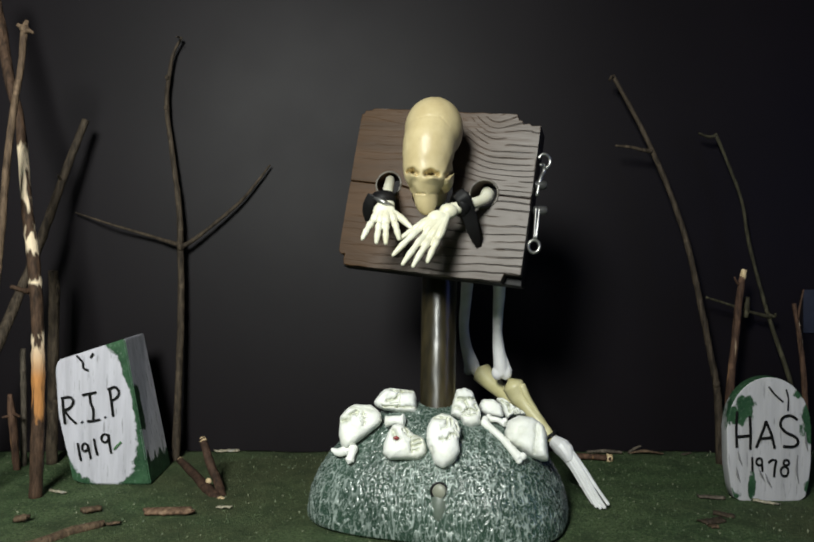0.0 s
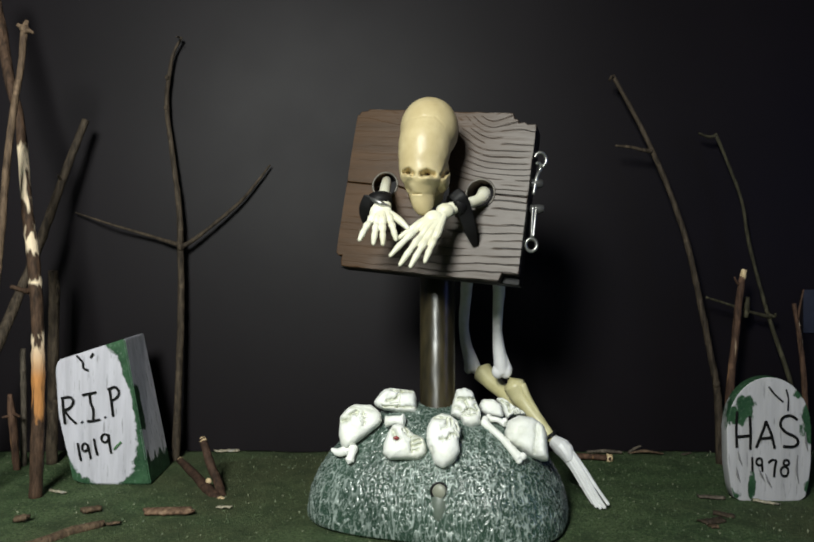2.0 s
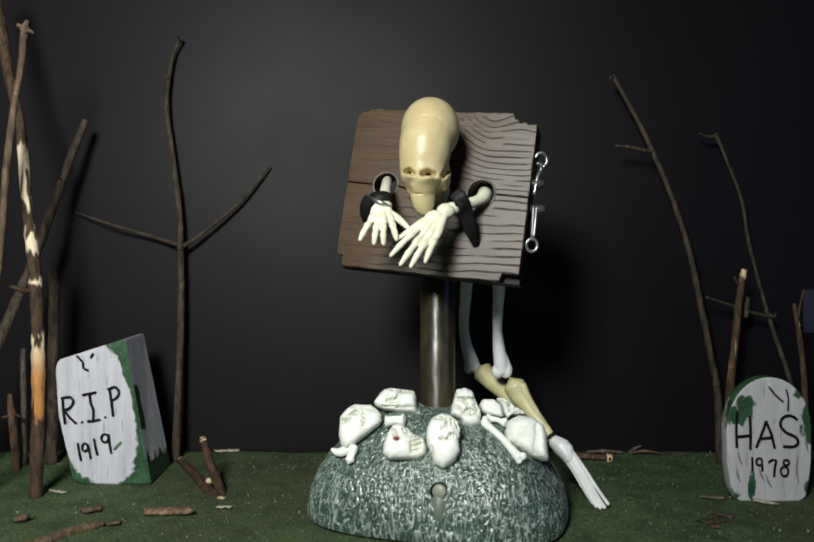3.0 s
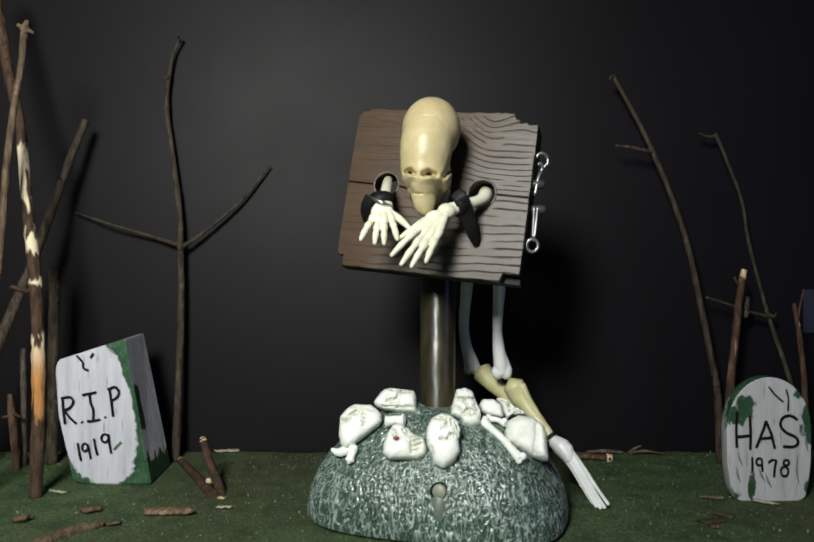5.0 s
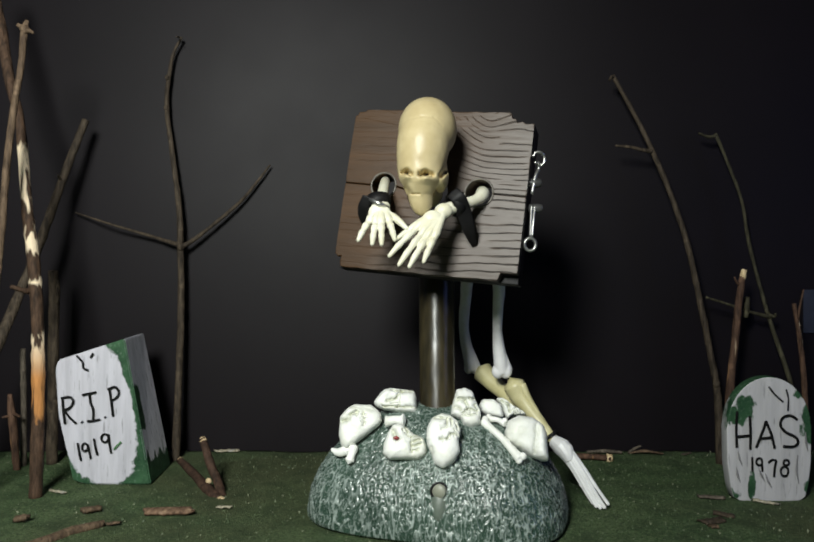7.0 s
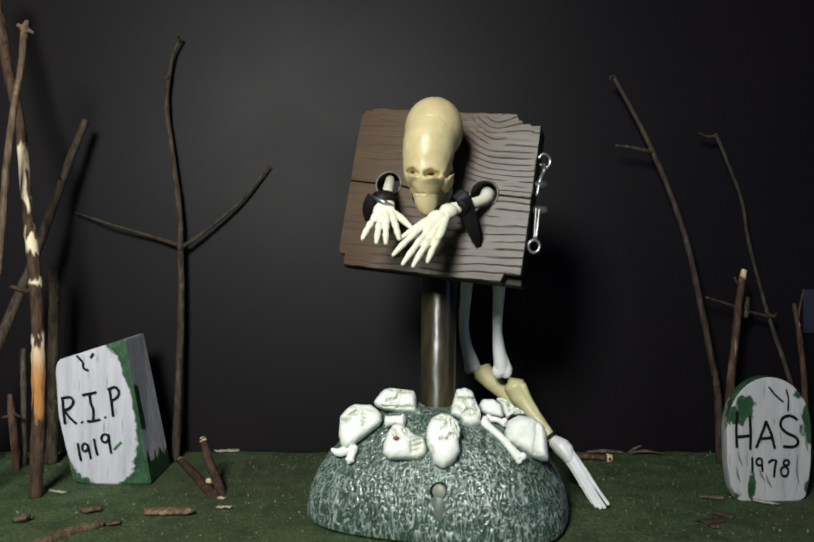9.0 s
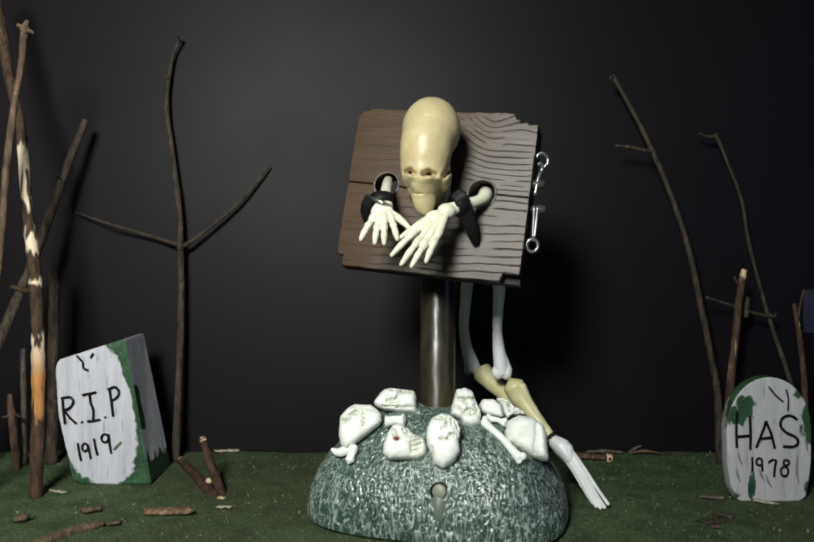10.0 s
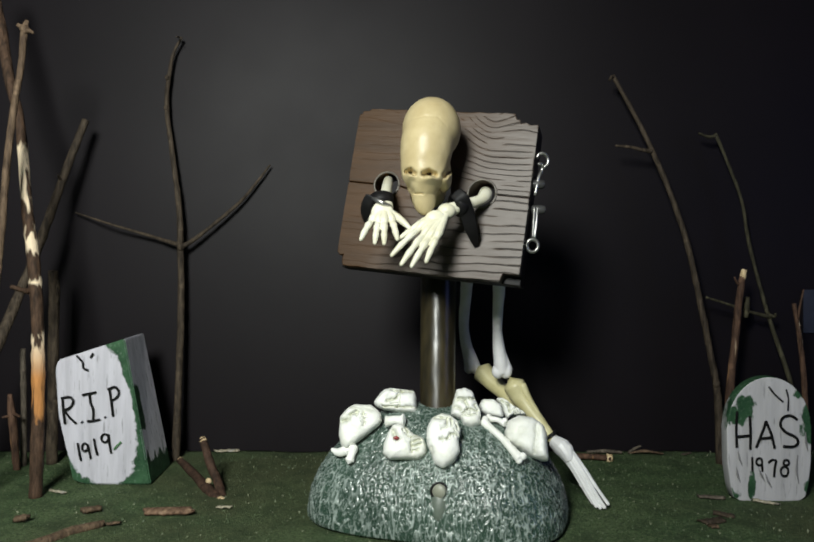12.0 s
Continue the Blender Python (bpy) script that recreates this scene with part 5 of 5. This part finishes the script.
def bark_chip(a, b, width, mat, label, thick=0.0022, lift=0.0012):
    """A curled flake of bark from a to b on the ground."""
    bm = bmesh.new()
    a, b = Vector(a), Vector(b)
    way = b - a
    side = Vector((-way.y, way.x, 0)).normalized()
    n, m = 14, 6
    layers = []
    for top in (1, 0):
        grid = []
        for i in range(n + 1):
            t = i / n
            w = width * (0.9 + 0.15 * math.sin(math.pi * t) + 0.28 * noise.noise((t * 11, a.x * 90, 2)))
            row = []
            for k in range(m + 1):
                s = k / m - 0.5
                p = a + way * (t + 0.17 * noise.noise((k * 2.1, a.y * 70, t * 3))) + side * s * w
                z = lift + (0.25 - s * s) * width * 0.55 + 0.0009 * noise.noise(p * 420) + 0.0022 * (t - 0.5) * noise.noise((a.x * 77, a.y * 31, 5)) + (thick if top else 0)
                row.append(bm.verts.new((p.x, p.y, z)))
            grid.append(row)
        layers.append(grid)
    for grid in layers:
        for i in range(n):
            for k in range(m):
                bm.faces.new((grid[i][k], grid[i + 1][k], grid[i + 1][k + 1], grid[i][k + 1]))
    u, l = layers
    loop_u = [u[i][0] for i in range(n + 1)] + [u[n][k] for k in range(1, m + 1)] + [u[i][m] for i in range(n - 1, -1, -1)] + [u[0][k] for k in range(m - 1, 0, -1)]
    loop_l = [l[i][0] for i in range(n + 1)] + [l[n][k] for k in range(1, m + 1)] + [l[i][m] for i in range(n - 1, -1, -1)] + [l[0][k] for k in range(m - 1, 0, -1)]
    for i in range(len(loop_u)):
        j = (i + 1) % len(loop_u)
        bm.faces.new((loop_u[i], loop_u[j], loop_l[j], loop_l[i]))
    return tagged(link("bark_chip", bm, mat, at=a), label, "bark chip", "bark chips")


bark_chip((-0.1988, -0.0364, 0.0), (-0.1642, -0.0341, 0.0), 0.0115, BARK_TAN, "curled reddish brown piece of bark")
bark_chip((-0.2464, -0.0364, 0.0), (-0.2357, -0.0295, 0.0), 0.006, BARK, "small dark flake of bark", 0.003)
log_bit([(-0.2575, -0.1, -0.0015), (-0.2453, -0.09, 0.0009), (-0.2352, -0.074, 0.0013), (-0.2198, -0.059, 0.0018)], [0.0040, 0.0038, 0.0036, 0.0026], BARK, "grey brown twig lying on the ground", False)
bark_chip((-0.2173, -0.0603, 0.0), (-0.2081, -0.0582, 0.0), 0.003, BARK, "thin dark splinter of bark", 0.0012)
bark_chip((-0.2877, -0.0518, 0.0), (-0.2786, -0.0518, 0.0), 0.006, BARK, "small dark lump of bark", 0.003)
bark_chip((-0.2983, 0.0188, 0.0), (-0.2809, 0.0106, 0.0), 0.003, SPLINTER, "pale splinter of wood", 0.0008)
bark_chip((-0.1476, -0.0224, 0.0), (-0.1365, -0.0248, 0.0), 0.003, SPLINTER, "pale splinter of wood", 0.0008)
bark_chip((-0.1948, 0.1468, 0.0), (-0.171, 0.1468, 0.0), 0.006, SPLINTER, "pale splinters by the backdrop", 0.001)
log_bit([(0.158, 0.118, 0.0036), (0.176, 0.1148, 0.0044), (0.197, 0.1117, 0.0036)], [0.0046, 0.0038, 0.0042], BARK_RED, "reddish brown stick end by the backdrop with pale broken wood", True, 0.7)
log_bit([(0.1816, 0.1428, 0.0016), (0.199, 0.139, 0.0034), (0.2161, 0.1387, 0.0022)], [0.0012, 0.0019, 0.0014], BARK_GREY, "thin grey twig by the backdrop", False)
log_bit([(0.2234, 0.1387, 0.0014), (0.238, 0.1362, 0.0042), (0.2564, 0.1347, 0.0020)], [0.0012, 0.0026, 0.0012], BARK, "flat brown twig by the backdrop", False, 0.6)
log_bit([(0.2236, 0.1425, 0.0008), (0.229, 0.139, 0.006), (0.2345, 0.136, 0.0095)], [0.0012, 0.0014, 0.0009], BARK_GREY, "short grey side twig by the backdrop", False)
bark_chip((0.2735, 0.1308, 0.0), (0.285, 0.1387, 0.0), 0.003, BARK_GREY, "small grey splinter of bark", 0.001)
bark_chip((0.2366, 0.0027, 0.0), (0.2553, -0.0025, 0.0), 0.006, BARK_GREY, "flat grey flake of bark", 0.001)
bark_chip((0.2766, -0.0076, 0.0), (0.2919, -0.0163, 0.0), 0.004, SPLINTER, "pale splinter in front of the gravestone", 0.0008)

bark_chip((0.215, -0.0561, 0.0), (0.233, -0.0497, 0.0), 0.009, BARK_DARK, "crumbled brown flake of bark", 0.0012, 0.0004)
bark_chip((0.2328, -0.0341, 0.0), (0.2444, -0.0431, 0.0), 0.007, BARK_DARK, "crumbled brown flake of bark", 0.0012, 0.0004)
bark_chip((0.2175, -0.0644, 0.0), (0.2239, -0.0634, 0.0), 0.004, BARK, "small dark crumb of bark", 0.0012, 0.0004)


def grit():
    """Fine pale crumbs and fibres all over the felt."""
    rng = random.Random(7)
    bm = bmesh.new()
    for _ in range(7000):
        x, y = rng.uniform(-0.5, 0.5), rng.uniform(-0.13, 0.15)
        r = 0.00022 + 0.0007 * rng.random() ** 3
        q = Euler((rng.uniform(0, 6), rng.uniform(0, 6), rng.uniform(0, 6))).to_matrix().to_4x4()
        m = Matrix.Translation((x, y, 0.0009)) @ q @ Matrix.Diagonal((r * rng.uniform(0.7, 2.4), r, r * 0.6, 1))
        vs = [bm.verts.new(m @ Vector(c)) for c in ((1, 0, -0.7), (-0.5, 0.87, -0.7), (-0.5, -0.87, -0.7), (0, 0, 1))]
        for a, b, c in ((0, 1, 2), (0, 1, 3), (1, 2, 3), (2, 0, 3)):
            bm.faces.new((vs[a], vs[b], vs[c]))
    n = Nodes("pale_crumbs", 0.6)
    rnd_island = n.add("ShaderNodeNewGeometry").outputs["Random Per Island"]
    m = n.done(n.ramp(rnd_island, (0.0, (0.04, 0.07, 0.03)), (0.6, (0.12, 0.16, 0.08)), (0.97, (0.30, 0.32, 0.21))))
    tagged(link("grit", bm, m, smooth=False), "pale crumbs and fibres strewn on green felt", "grit", kind="stuff")


grit()
# Added panel gives the backdrop a dim blue patch of unknown source.
bm = bmesh.new()
bmesh.ops.create_cube(bm, size=1, matrix=Matrix.LocRotScale((0.4172, 0.149, 0.1435), None, (0.026, 0.0015, 0.044)))
tagged(link("blue_panel", bm, BLUE, at=(0.4172, 0.149, 0.1435), smooth=False), "dim blue panel on the black backdrop", "paper")


# ---- what moves ----
def motions():
    """The stocks shake from side to side on the post's foot, and the legs jerk with them."""
    shake = [(0, 0), (0.1, -1.0), (0.2, -0.8), (0.3, -0.2), (0.4, -0.9), (0.5, 0.05), (0.6, -0.8), (0.7, -0.75), (0.8, 0.1), (1.0, -0.85), (1.2, -0.1), (1.4, -0.85), (1.6, -0.8), (1.9, -0.05), (2.0, -0.85), (2.2, -0.6), (2.4, 0), (2.6, -0.95), (2.8, -0.35), (3.0, -0.7), (3.2, -0.6)]
    gap = [(3.4, 0), (3.6, -0.85), (3.9, -0.15), (4.1, -0.9), (4.4, -0.1), (4.6, -0.85), (4.8, -0.2)]
    middle = [(5.0, -0.5), (5.2, -0.1), (5.3, -0.8), (5.5, -0.45), (5.6, -0.05), (5.8, -0.4), (6.0, -0.25), (6.2, -0.95), (6.4, -0.25), (6.5, -0.1), (6.7, -0.75), (6.9, 0), (7.0, -1.2), (7.1, 0), (7.2, -0.95)]
    gap_two = [(7.4, -0.1), (7.6, -0.9), (7.9, -0.1), (8.1, -0.85), (8.4, -0.05), (8.6, -0.3), (8.8, -0.95)]
    last = [(9.0, 0), (9.2, -0.8), (9.4, 0), (9.5, 0), (9.6, -0.95), (9.8, -0.2), (10.0, -0.5), (10.1, -0.95), (10.3, 0.1), (10.4, -0.95), (10.5, -0.7), (10.6, -0.8), (10.8, 0), (11.0, -0.75), (11.2, -0.6), (11.35, -0.1), (11.5, -0.8), (11.8, -0.6), (12.0, -0.45)]
    turns = shake + gap + middle + gap_two + last

    def rocked(deg):
        return PIV @ Matrix.Rotation(radians(deg), 4, "Y")

    walk(board, [(t, rocked(d) @ PIV.inverted() @ B_POSE) for t, d in turns])
    walk(post_part, [(t, rocked(d)) for t, d in turns])
    lifts = [(0, 0), (0.5, 0), (1, 0.25), (1.5, 1), (2, 0.6), (2.5, 0.25), (3, 0.7), (3.5, 0.2), (4, 0.8), (4.5, 0.3), (5, 0.3), (5.5, 0.7), (6, 0.35), (6.5, 0), (7, 0.6), (7.5, 0.1), (8, 0.7), (8.5, 0.3), (9, 0.6), (9.5, 0.3), (10, 0.25), (10.5, 1), (11, 0.65), (11.5, 1), (12, 0.65)]
    for bone, knee in ((thigh_l, KNEE_L), (thigh_r, KNEE_R)):
        walk(bone, [(t, Matrix.Translation(knee + Vector((0.0004, 0, 0.0019)) * k) @ Matrix.Rotation(radians(-0.7 * k), 4, "Y")) for t, k in lifts])
    for bone, end in ((shin_l, Vector((0.1122, 0.025, 0.0563))), (shin_r, ANKLE)):
        walk(bone, [(t, Matrix.Translation(end) @ Matrix.Rotation(radians(1.5 * k), 4, "Y")) for t, k in lifts])


motions()
